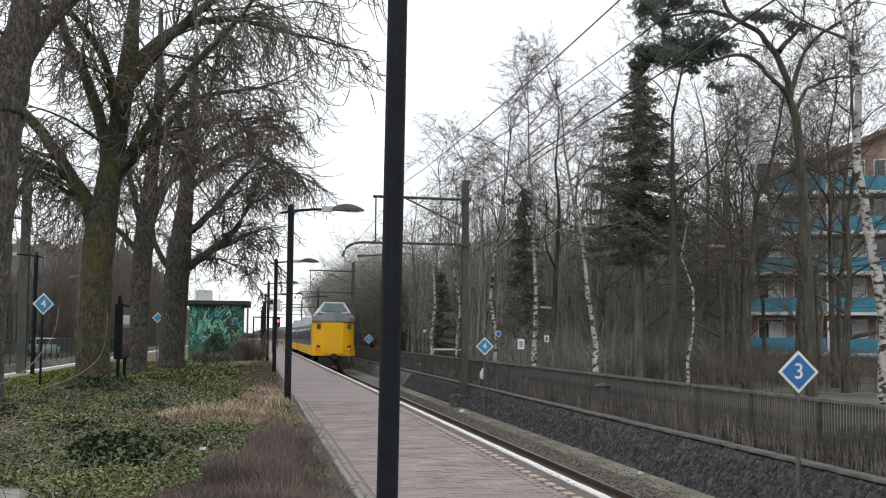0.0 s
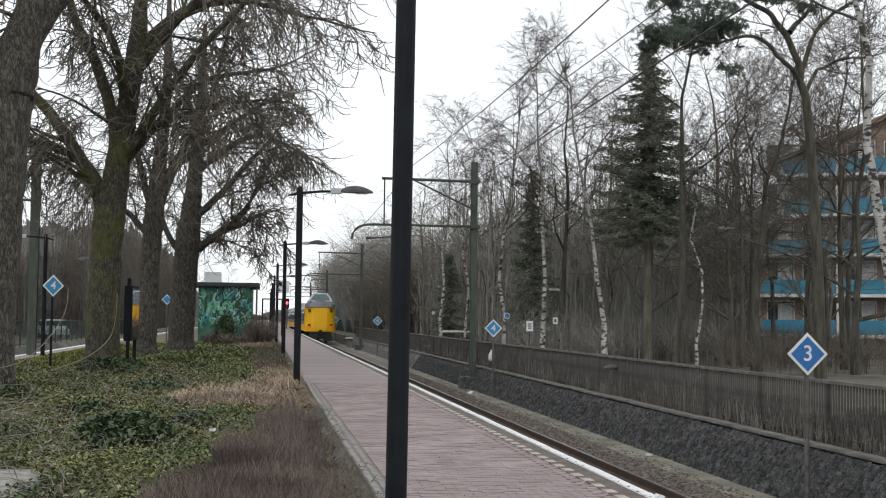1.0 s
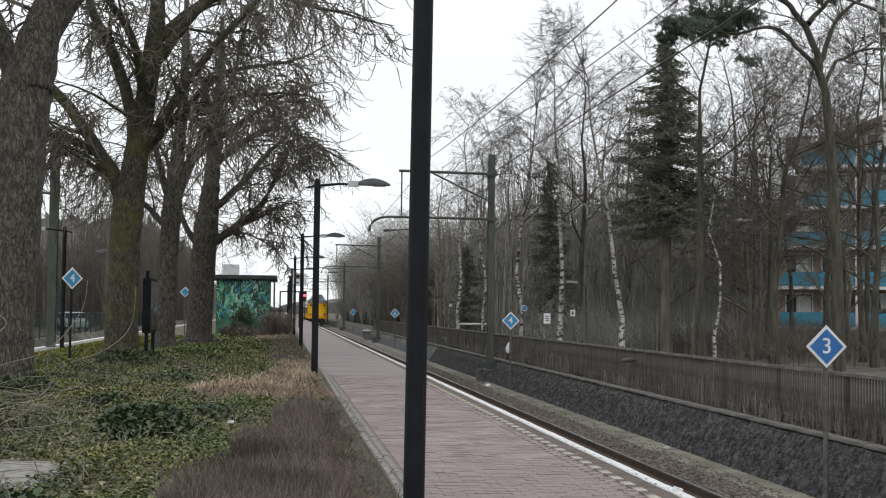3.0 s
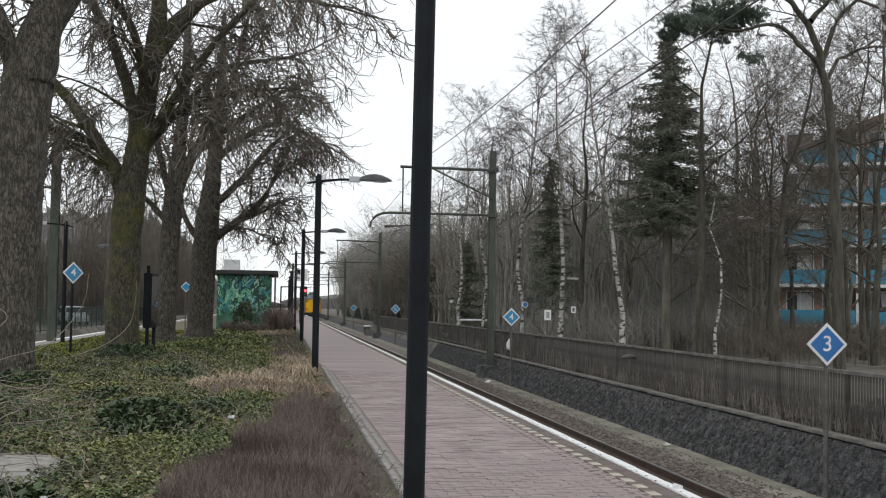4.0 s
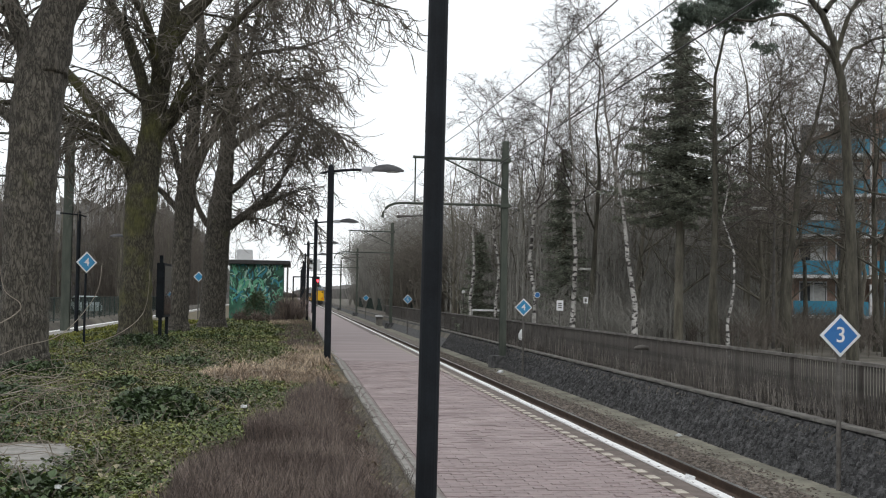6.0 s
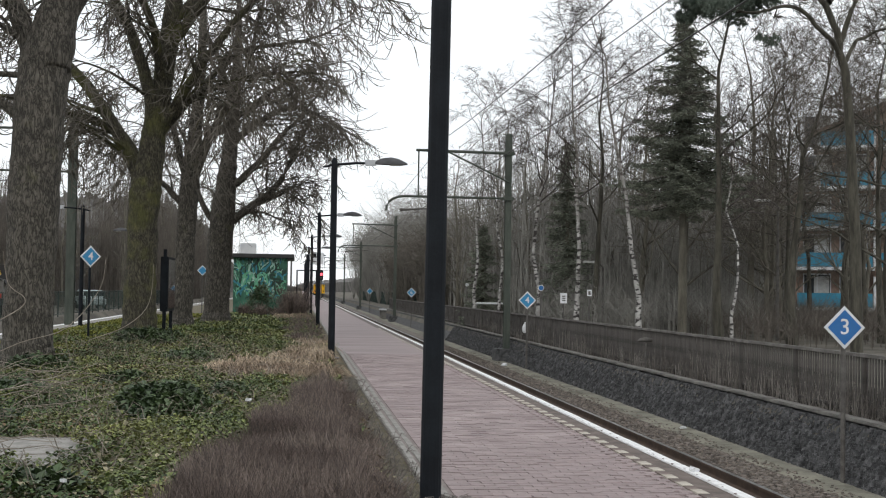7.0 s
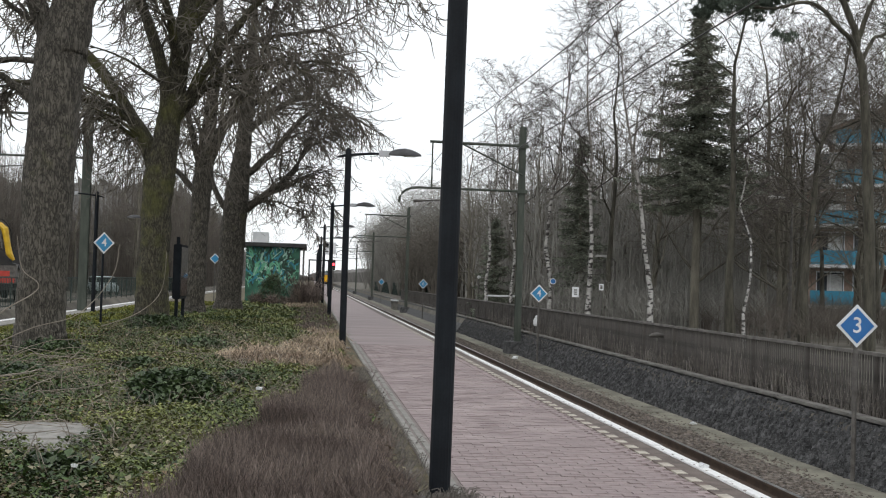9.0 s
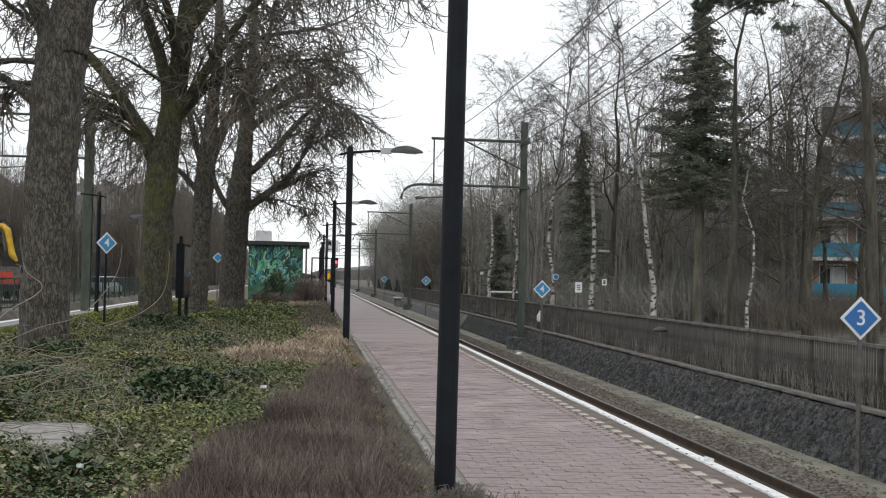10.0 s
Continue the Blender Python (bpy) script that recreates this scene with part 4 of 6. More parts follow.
OAK = [(7, 0.30, 0.03, 7, 0.2, 0.55, 0.8, 5), (6, 0.36, 0.03, 6, 0.15, 0.55, 0.8, 4), (4, 0.40, 0.02, 4, 0.15, 0.55, 0.75, 3), (3, 0.38, 0.0, 0, 0, 0, 0, 3)]
LIGHT = [(5, 0.30, 0.05, 6, 0.15, 0.55, 0.8, 4), (4, 0.36, 0.03, 6, 0.12, 0.60, 0.8, 3), (3, 0.40, 0.0, 0, 0, 0, 0, 3)]
BIRCH = [(7, 0.22, 0.05, 7, 0.15, 0.55, 0.6, 4), (5, 0.28, -0.01, 6, 0.12, 0.62, 0.7, 3), (5, 0.28, -0.10, 4, 0.1, 0.6, 0.65, 3), (4, 0.26, -0.16, 0, 0, 0, 0, 3)]


def forest_tree(kind, height, r, seed, x, y, bend=(0.0, 0.0), first=0.35, count=14, thick=1.0, spec=None, tone=""):
    rng = random.Random(seed)
    birch = kind == "birch"
    label = "slender birch with white scarred bark and fine bare twigs" if birch else "tall bare dark-barked woodland tree"
    t = thing("birch_tree" if birch else "woodland_tree", label, "tree", pose(x, y, PARK_Z - 0.05), group="birches behind the fence" if birch else "bare trees behind the fence")
    n = 7
    pts = [(0, 0, 0)]
    for i in range(1, n + 1):
        f = i / n
        pts.append((bend[0] * f * f + rng.uniform(-0.16, 0.16) * (0.6 + 1.4 * f), bend[1] * f + rng.uniform(-0.16, 0.16) * (0.6 + 1.4 * f), height * 0.93 * f))
    radii = [r * (1.25 if i == 0 else 1.0) * (1 - 0.92 * (i / n) ** 0.85) for i in range(n + 1)]
    g = Geo()
    trunk_tube(g, rng, pts, radii, 9)
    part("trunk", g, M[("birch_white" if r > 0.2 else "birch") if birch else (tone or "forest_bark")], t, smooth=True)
    c = Geo()
    for k in range(count):
        f = first + (1 - first) * (k + rng.random()) / count
        i = min(int(f * n), n - 1)
        e = f * n - i
        q = tuple(pts[i][a] + (pts[i + 1][a] - pts[i][a]) * e for a in range(3))
        a = rng.random() * 6.283
        up = rng.uniform(0.55, 1.0) if birch else rng.uniform(0.3, 1.0)
        ln = height * (0.30 if birch else 0.38) * (1.15 - 0.7 * f) * rng.uniform(0.7, 1.2)
        branch(c, rng, q, unit(math.cos(a), math.sin(a), up), ln, max(radii[i] * 0.45, 0.02) * thick * (1.15 if birch else 1.0), 0, spec or (BIRCH if birch else OAK), 0.0065 if birch else 0.0075)
    part("crown", c, (M["birch_twig" if birch else (tone or "forest_bark")], M["birch_twig" if birch else "forest_twig"]), t, "fine bare twigs")
    return t


def conifer(x, y, height, r, seed, label, whorls=26, reach=0.2, low=0.12, name="spruce_tree"):
    """A spruce: whorls of drooping boughs, each set with flat sprays of needles."""
    rng = random.Random(seed)
    t = thing(name, label, "tree", pose(x, y, PARK_Z - 0.05))
    part("trunk", Geo().tube([(0, 0, 0), (0, 0, height * 0.5), (0, 0, height * 0.98)], [r, r * 0.6, 0.02], 8, caps=False), M["forest_bark"], t, smooth=True)
    g, wood = Geo(), Geo()
    for k in range(whorls):
        f = low + (1 - low) * k / whorls
        tier = rng.uniform(0.82, 1.12)
        for j in range(7):
            z = height * (f + rng.uniform(-0.45, 0.45) * (1 - low) / whorls)
            a = rng.random() * 6.283
            ln = height * reach * (1 - f) ** 0.84 * tier * rng.uniform(0.72, 1.12) + 0.10
            ca, sa = math.cos(a), math.sin(a)
            wood.tube([(0, 0, z), (0.6 * ln * ca, 0.6 * ln * sa, z - 0.144 * ln), (ln * ca, ln * sa, z - 0.12 * ln)], [0.022, 0.014, 0.005], 3, caps=False)
            n = int(ln / 0.13) + 3
            for p in range(n):
                q = p / (n - 1)
                px, pz = ln * q, z - 0.42 * ln * q + 0.30 * ln * q * q
                side = 0.05 + 0.30 * ln * (1 - q) * (0.4 + q)
                for w in range(8):
                    off = rng.uniform(-side, side)
                    g.leaf(px * ca - off * sa, px * sa + off * ca, pz - abs(off) * 0.22 - rng.random() ** 2 * 0.12, rng.uniform(0.11, 0.24), rng, 0.55, 0.16)
    tagged(part("bough_wood", wood, M["dark_bark"], t), kind="stuff")
    part("bough_mass", g, M["needles"], t, "dark green drooping boughs")
    return t


def pine(x, y, seed):
    """A tall pine whose trunk bends and forks into winding limbs with soft flat clumps of needles."""
    rng = random.Random(seed)
    t = thing("pine_tree", "tall pine with a bare dark trunk and high flat needle clumps", "tree", pose(x, y, PARK_Z - 0.05))
    g = Geo()
    trunk_tube(g, rng, [(0, 0, 0), (-0.05, 0, 3.5), (-0.2, 0, 6.5), (-0.42, 0, 9.0), (-0.6, 0, 9.5)], [0.20, 0.165, 0.15, 0.135, 0.125], 12)
    part("trunk", g, M["dark_bark"], t, smooth=True)
    c, n = Geo(), Geo()
    few = [(5, 0.3, 0.03, 4, 0.3, 0.5, 0.8, 4), (4, 0.3, 0.05, 4, 0.2, 0.55, 0.8, 3), (3, 0.3, 0.0, 0, 0, 0, 0, 3)]
    for pts, r0, r1, kids in (([(-0.6, 0, 9.45), (-0.63, 0, 10.0), (-0.99, 0.05, 10.9), (-1.32, 0.1, 11.4), (-1.68, 0.1, 11.8), (-2.4, 0.2, 12.2), (-2.75, 0.2, 12.7), (-2.9, 0.2, 13.2)], 0.125, 0.05, 6),
                              ([(-0.58, 0, 9.4), (-0.96, -0.2, 9.85), (-1.54, -0.4, 10.25), (-1.97, -0.5, 10.65), (-2.54, -0.6, 10.8), (-3.04, -0.6, 10.7), (-3.6, -0.5, 10.6), (-4.5, -0.4, 10.65)], 0.085, 0.035, 5),
                              ([(-0.99, 0, 11.1), (-0.59, 0.3, 11.5), (-0.15, 0.5, 11.9), (0.22, 0.7, 12.6)], 0.1, 0.04, 4),
                              ([(-0.55, 0, 9.9), (-0.3, -0.2, 10.9), (0.2, -0.3, 11.6), (0.9, -0.4, 12.05)], 0.09, 0.04, 5),
                              ([(-0.38, 0, 9.3), (0.0, 0.2, 9.95), (0.42, 0.3, 10.15), (0.9, 0.3, 10.4), (1.7, 0.3, 10.5)], 0.07, 0.03, 5),
                              ([(-2.5, 0.2, 12.25), (-3.2, 0.3, 12.4), (-3.75, 0.3, 12.35), (-4.6, 0.3, 12.15)], 0.08, 0.03, 4)):
        limb(c, rng, pts, r0, r1, kids, 1.0, few, 0.3)
    part("limb", c, (M["dark_bark"], M["dark_bark"]), t)
    for cx, cz, rx, rz, tufts in ((-3.9, 11.35, 1.25, 0.32, 430), (-4.45, 10.8, 1.15, 0.24, 330), (-3.25, 11.1, 0.75, 0.22, 180), (-5.1, 12.15, 0.55, 0.32, 190), (-4.5, 12.65, 1.0, 0.25, 260),
                                  (-5.3, 10.8, 0.36, 0.18, 90), (-1.65, 12.2, 0.62, 0.18, 110), (-0.4, 12.05, 0.4, 0.14, 50), (-3.1, 9.85, 0.4, 0.1, 40), (-5.6, 10.45, 0.3, 0.14, 60)):
        lobes = [(rng.uniform(-1, 1), rng.uniform(-0.9, 0.9), rng.uniform(-1, 1)) for k in range(15)]
        for k in range(int(tufts * 1.7)):
            lb = rng.choice(lobes)
            px, py, pz = cx + rx * (lb[0] + rng.gauss(0, 0.2)), rx * 0.8 * (lb[1] + rng.gauss(0, 0.2)), cz + rz * (lb[2] + rng.gauss(0, 0.4))
            for w in range(13):
                n.leaf(px, py, pz, rng.uniform(0.07, 0.13), rng, 1.3, 0.05)
    part("needle_crown", n, M["pine_needles"], t, "flat dark green needle clumps")


# ---- woodland behind the fence ----
B = [("birch", 13.0, 0.10, 21, 8.75, 60, (0.6, 0), 0.45, 10), ("birch", 12.8, 0.115, 22, 9.85, 50, (0.5, 0), 0.42, 11), ("birch", 13.4, 0.115, 23, 10.6, 46, (0.0, 0.3), 0.40, 12),
     ("birch", 13.0, 0.115, 24, 12.2, 42.8, (-1.9, 0), 0.5, 10), ("birch", 8.5, 0.062, 25, 13.6, 37.0, (0.1, 0), 0.5, 7), ("birch", 17.0, 0.205, 26, 16.75, 30.6, (-2.2, 0.5), 0.55, 9),
     ("birch", 12.6, 0.09, 27, 9.6, 58, (0.2, 0), 0.4, 10), ("birch", 13.6, 0.10, 28, 12.2, 60, (0.4, 0), 0.4, 11)]
for kind, h, r, seed, x, y, bend, first, count in B:
    forest_tree(kind, h, r, seed, x, y, bend, first, count)

# the trees that stand before the apartments and beside the spruce
for h, r, seed, x, y, bend, first, count in ((15.0, 0.18, 31, 14.9, 42.0, (0.3, 0), 0.48, 12), (12.5, 0.19, 32, 17.0, 40.5, (1.6, 0), 0.30, 13),
                                             (15.0, 0.15, 33, 19.9, 39.0, (0.6, 0), 0.14, 17), (14.0, 0.15, 34, 12.6, 51.0, (0.3, 0), 0.35, 12), (14.0, 0.14, 35, 22.3, 46.0, (-1.2, 0), 0.3, 17)):
    hero = forest_tree("oak", h, r, seed, x, y, bend, first, count, 1.0, None, "dark_bark")
for x, y, turn, s in ((21.5, 43.0, 70, 1.0), (24.6, 49.0, 200, 1.05), (29.0, 61.5, 110, 1.0), (19.0, 46.0, 250, 0.9), (22.0, 53.8, 300, 1.0), (25.5, 58.5, 20, 1.0)):
    ob = copy_thing(hero, pose(x, y, PARK_Z - 0.05, 0, 0, turn))
    ob.scale = (s, s, s)
pine(17.45, 36.5, 36)

POOL = [forest_tree("oak", 13.0, 0.17, 81, 15.5, 54.0, (0.4, 0), 0.15, 15, 1.0, LIGHT), forest_tree("oak", 14.5, 0.20, 82, 20.0, 52.0, (-0.4, 0), 0.2, 15, 1.0, LIGHT),
        forest_tree("oak", 11.5, 0.14, 83, 12.0, 66.0, (0.3, 0), 0.1, 15, 1.0, LIGHT), forest_tree("oak", 12.5, 0.15, 84, 17.5, 62.0, (-0.2, 0), 0.12, 15, 1.0, LIGHT)]
rng = random.Random(77)
for i in range(40):
    y = 47 + 110 * (i / 40) ** 1.1 + rng.uniform(-2, 2)
    x = 10.0 + rng.random() ** 1.2 * (10 + y * 0.24) + max(0, (y - 70) * 0.03)
    if y < 80:
        x = min(x, 0.40 * y)
    ob = copy_thing(POOL[(i * 3 + i // 4) % 4], pose(x, y, PARK_Z - 0.05, 0, 0, rng.uniform(0, 360)))
    s = rng.uniform(0.72, 1.0)
    ob.scale = (s, s, s)
for i in range(16):
    y = 62 + 100 * (i / 16) + rng.uniform(-3, 3)
    ob = copy_thing(POOL[(i * 3 + i // 4) % 4], pose(-21.5 - rng.random() * 0.16 * y, y, -0.25, 0, 0, rng.uniform(0, 360)))
    s = rng.uniform(0.62, 0.9)
    ob.scale = (s, s, s)
for x, y, turn, s in ((8.9, 66.0, 35, 0.55), (10.6, 63.0, 95, 0.6), (11.4, 70.0, 170, 0.7), (13.0, 68.0, 240, 0.66), (9.9, 76.0, 300, 0.7), (12.6, 80.0, 60, 0.8), (15.0, 78.0, 140, 0.8), (14.6, 72.0, 210, 0.7),
                      (-15.2, 108.0, 15, 0.9), (-14.8, 126.0, 100, 0.95), (-17.0, 121.0, 160, 1.0), (-16.0, 146.0, 260, 1.1), (-18.5, 138.0, 320, 1.1), (-17.5, 168.0, 70, 1.2), (-16.0, 185.0, 200, 1.2), (-19.5, 104.0, 280, 0.95),
                      (-5.5, 112.0, 40, 0.55), (-3.6, 124.0, 130, 0.5), (-7.5, 130.0, 220, 0.62), (-9.0, 150.0, 300, 0.7), (-14.5, 140.0, 10, 0.85), (-15.5, 118.0, 75, 0.8), (-16.5, 96.0, 190, 0.8)):
    ob = copy_thing(POOL[int(y) % 4], pose(x, y, -0.27 if x > 0 else -0.08 if x > -9.4 else -0.35, 0, 0, turn))
    ob.scale = (s, s, s)

for x, y, turn, s in ((21.5, 52.5, 40, 0.95), (27.2, 56.0, 160, 1.0), (23.6, 50.5, 215, 0.9), (25.6, 55.0, 330, 0.95), (19.4, 47.5, 310, 0.9),
                      (15.2, 61.0, 20, 0.9), (18.6, 64.0, 75, 1.0), (21.0, 68.0, 130, 1.05), (19.8, 74.0, 185, 1.1), (23.5, 76.0, 220, 1.1), (17.0, 71.0, 275, 1.0), (24.5, 84.0, 330, 1.2), (20.5, 82.0, 15, 1.15), (22.4, 63.5, 240, 1.0)):
    ob = copy_thing(POOL[int(x + y) % 4], pose(x, y, PARK_Z - 0.05, 0, 0, turn))
    ob.scale = (s, s, s)

conifer(14.85, 46.0, 12.9, 0.2, 41, "tall dark green spruce among bare trees", 33, 0.36, 0.42)
conifer(11.7, 52.5, 8.6, 0.16, 42, "narrow ivy-dark conifer behind the fence", 20, 0.20, 0.05)
conifer(9.4, 62.0, 5.4, 0.14, 43, "dark evergreen beside the birches", 14, 0.28, 0.0)


def thicket(count, xr, yr, hr, seed, label, tone):
    """Bare shrubs and small trees, each a fan of thin stems from the ground."""
    rng, g = random.Random(seed), Geo()
    for i in range(count):
        x, y, h = rng.uniform(*xr), rng.uniform(*yr), rng.uniform(*hr)
        for k in range(22):
            a, s = rng.random() * 6.283, rng.uniform(0.05, 0.5)
            tx, ty, tz = x + h * s * 0.7 * math.cos(a), y + h * s * 0.7 * math.sin(a), h * rng.uniform(0.6, 1.0)
            mx, my, mz = (x + tx) / 2, (y + ty) / 2, tz * 0.62
            g.tube([(x, y, -0.3), (mx, my, mz), (tx, ty, tz)], [0.030, 0.022, 0.010], 3, caps=False)
            for w in range(11):
                f = rng.random()
                bx, by, bz = mx + (tx - mx) * f, my + (ty - my) * f, mz + (tz - mz) * f
                b, ln = rng.random() * 6.283, h * rng.uniform(0.06, 0.16)
                g.tube([(bx, by, bz), (bx + ln * math.cos(b), by + ln * math.sin(b), bz + ln * rng.uniform(-0.2, 1.0))], [0.017, 0.008], 3, caps=False)
    solid("thicket", g, M[tone], label, "thicket", "stuff")


# the far thicket takes the twig colour that has haze mixed in
thicket(130, (9.8, 19), (120, 230), (9, 13), 6, "dense bare trees and shrubs beyond the platform end", "hazed_twig")
thicket(60, (9.0, 13), (88, 120), (4.5, 7.5), 7, "dark bare shrubs leaning over the track", "twig")


def saplings(count, xr, yr, hr, seed, label, tone="forest_twig", clear=0.39):
    """Close-set thin stems of young trees, each with a few upright twigs."""
    rng, g = random.Random(seed), Geo()
    for i in range(count):
        f = rng.random()
        y = yr[0] + (yr[1] - yr[0]) * f
        x = rng.uniform(xr[0], xr[1]) * (0.75 + 0.25 * y / yr[1])
        if y < 78 and x > clear * y:
            continue
        h, r = rng.uniform(*hr) * rng.uniform(0.6, 1.0), rng.uniform(0.02, 0.045) * (0.5 if hr[1] < 3 else 1.0)
        lx, ly = rng.uniform(-0.09, 0.09) * h, rng.uniform(-0.09, 0.09) * h
        g.tube([(x, y, -0.35), (x + lx * 0.35, y + ly * 0.35, h * 0.5), (x + lx, y + ly, h)], [r, r * 0.75, 0.01], 3, caps=False)
        thin = 0.45 if hr[1] < 3 else 1.0
        for w in range(6):
            q = rng.uniform(0.15, 0.95)
            bx, by, bz = x + lx * q, y + ly * q, h * q
            b, ln = rng.random() * 6.283, rng.uniform(0.5, 1.5)
            g.tube([(bx, by, bz), (bx + ln * 0.6 * math.cos(b), by + ln * 0.6 * math.sin(b), bz + ln * rng.uniform(0.2, 0.9))], [0.02 * thin, 0.009 * thin], 3, caps=False)
    solid("young_stems", g, M[tone], label, "undergrowth", "stuff")


# haze between the trunks is painted into the colour of these stems
saplings(4200, (11.5, 34), (56, 105), (4.5, 12.0), 8, "brown thicket of young stems in the wood behind the fence", "hazed_twig")
saplings(1500, (10.5, 24), (46, 70), (0.6, 2.6), 10, "low brown scrub between the trunks behind the fence", "hazed_twig")
saplings(1500, (17, 33), (38, 74), (0.3, 1.1), 12, "low brown scrub and brambles before the apartments", "forest_twig", 9.0)
saplings(3400, (-24.5, -16.5), (116, 290), (9.0, 17.0), 11, "tall brown stems of young trees along the far side", "forest_twig")
saplings(2200, (-31, -21.5), (86, 118), (5.5, 12.0), 9, "brown thicket of young stems beyond the far track", "forest_twig")


def tree_line():
    """A brown line of far woods all round, with the haze painted into its colour."""
    ridge = Geo()
    n = 700
    for side in (-1, 1):
        b = len(ridge.v)
        for i in range(n + 1):
            f = i / n
            y = 78 + 520 * f ** 1.3
            x = side * ((36 if side > 0 else 22) + (0.06 if side > 0 else 0.02) * y)
            if side < 0:
                e = min(1.0, max(0.0, (y - 86) / 30))
                x = -32 + 5.0 * e * e * (3 - 2 * e) + 0.02 * min(150, max(0, y - 120))
            if f > 0.9:
                x *= (1 - f) / 0.1
            hh = 11.0 + 0.026 * min(y, 250) if side > 0 else 13.0
            h = hh + 2.2 * noise.noise((y * 0.05, side * 3.0, 0)) + 1.6 * noise.noise((y * 0.21, side, 5)) + 1.2 * noise.noise((y * 0.9, side, 9)) + 0.9 * noise.noise((y * 3.7, side, 2))
            if side > 0:
                h *= 0.85 + 0.15 * min(1, y / 160)
            if side < 0:
                h += 2.0 + 0.066 * min(y, 260) - hh
            if side < 0 and y > 330:
                h *= max(0.5, 1 - (y - 330) / 300)
            if f > 0.8:
                h *= 1 - 0.75 * (f - 0.8) / 0.2
            ridge.v += [(x, y, -0.5), (x - side * 1.5, y, h * 0.7), (x + side * 2.5, y, h)]
        for i in range(n):
            for k in range(2):
                a = b + 3 * i + k
                ridge.face(a, a + 1, a + 4, a + 3)
    solid("distant_tree_line", ridge, M["hazed_woods"], "brown tree line in the distance, with haze in its colour", "backdrop", "structure")


tree_line()


# ---- apartment building ----
def apartments():
    b = thing("apartment_building", "brown brick apartment block with blue balcony panels", "building", pose(100.1, 48.9, 0.6, 0, 0, 65))
    part("wall", Geo().prism([(24, -0.6), (73.5, -0.6), (73.5, 8.2), (71.9, 8.2), (71.9, 12.1), (60, 16.9), (48.1, 12.1), (24, 12.1)], "x", 1.6, 14), M["building_wall"], b)
    part("roof", Geo().prism([(72.3, 11.95), (72.3, 12.3), (60, 17.26), (47.7, 12.3), (47.7, 11.95), (60, 16.9)], "x", 1.0, 14.4), M["roof_tile"], b, "brown pitched roof")
    pan = Geo().box(-0.03, 0.03, 0.15, 5.0, 0.0, 0.95).mesh("panel", M["balcony_blue"], bevel=0.01)
    slab = Geo().box(-0.1, 1.7, 0.0, 5.15, -0.24, -0.03).mesh("slab", M["slab_white"], bevel=0.01)
    fin = Geo().box(0.1, 1.6, -0.08, 0.08, 0.0, 2.1).mesh("fin_wall", M["slab_white"])
    win = Geo().box(1.52, 1.62, 0.0, 1.7, 0.1, 2.2).mesh("window", M["window"])
    frm = Geo().box(1.50, 1.64, -0.08, 0.0, 0.0, 2.3).box(1.50, 1.64, 1.7, 1.78, 0.0, 2.3).box(1.50, 1.64, 0.8, 0.88, 0.1, 2.2).box(1.50, 1.64, 0.0, 1.7, 2.2, 2.3).mesh("frame", M["slab_white"])
    cur = Geo().box(1.505, 1.516, 0.05, 1.05, 0.1, 2.1).mesh("curtain", M["curtain"])
    for k in range(5):
        for j in range(9):
            bal = new("balcony")
            bal.parent, bal.location = b, (0, 68.1 - 5.4 * j, 0.22 + 2.75 * k)
            bal.scale = (1, 0.7 if j == 0 and k > 2 else 1, 1)
            for me in (pan, slab, fin):
                ob = new(me.name, me)
                ob.parent = bal
            for off in (0.5, 2.9):
                w = new("window", win)
                w.parent, w.location = b, (0, 68.1 - 5.4 * j + off, 0.22 + 2.75 * k)
                for me in (frm, cur):
                    ob = new(me.name, me)
                    ob.parent = w


apartments()


# ---- things behind the fence ----
def board_on_post(x, y, z, w, h, label):
    s = thing("notice_sign", label, "sign", pose(x, y, 0), group="small signs behind the fence")
    part("post", Geo().tube([(0, 0.03, PARK_Z - 0.1), (0, 0.03, z + h / 2)], [0.03, 0.03], 8), M["galv"], s)
    part("panel", Geo().box(-w / 2, w / 2, -0.01, 0.01, z - h / 2, z + h / 2), M["sign_white"], s, "white panel", bevel=0.004)
    for k in range(3):
        part("text_bar", Geo().box(-w * 0.25, w * 0.25, -0.016, -0.011, z + h * (0.2 - 0.2 * k) - 0.02, z + h * (0.2 - 0.2 * k) + 0.02), M["galv"], s)


board_on_post(9.26, 42.0, 1.37, 0.24, 0.36, "white notice sign on a grey post")
board_on_post(10.06, 41.5, 1.57, 0.16, 0.22, "small white sign on a dark post")


def street_lamp(x, y, h, reach, label, m=0.0):
    s = thing("street_lamp", label, "lamp post", pose(x, y, PARK_Z, 0, 0, m))
    part("post", Geo().tube([(0, 0, -0.1), (0, 0, h * 0.5), (0, 0, h)], [0.07, 0.055, 0.04], 10), M["galv"], s)
    part("arm", Geo().tube([(0, 0, h), (-reach * 0.4, 0, h + 0.12), (-reach, 0, h + 0.2)], [0.035, 0.03, 0.025], 8), M["galv"], s)
    part("head", Geo().prism([(-reach - 0.7, h + 0.2), (-reach - 0.6, h + 0.3), (-reach, h + 0.27), (-reach, h + 0.17)], "y", -0.1, 0.1), M["lamp_glass"], s, "pale lamp head", bevel=0.02)


street_lamp(18.3, 45.0, 5.2, 0.3, "thin street lamp with a pale head behind the fence")
street_lamp(13.2, 52.0, 2.9, 0.25, "low curved street lamp in the wood")


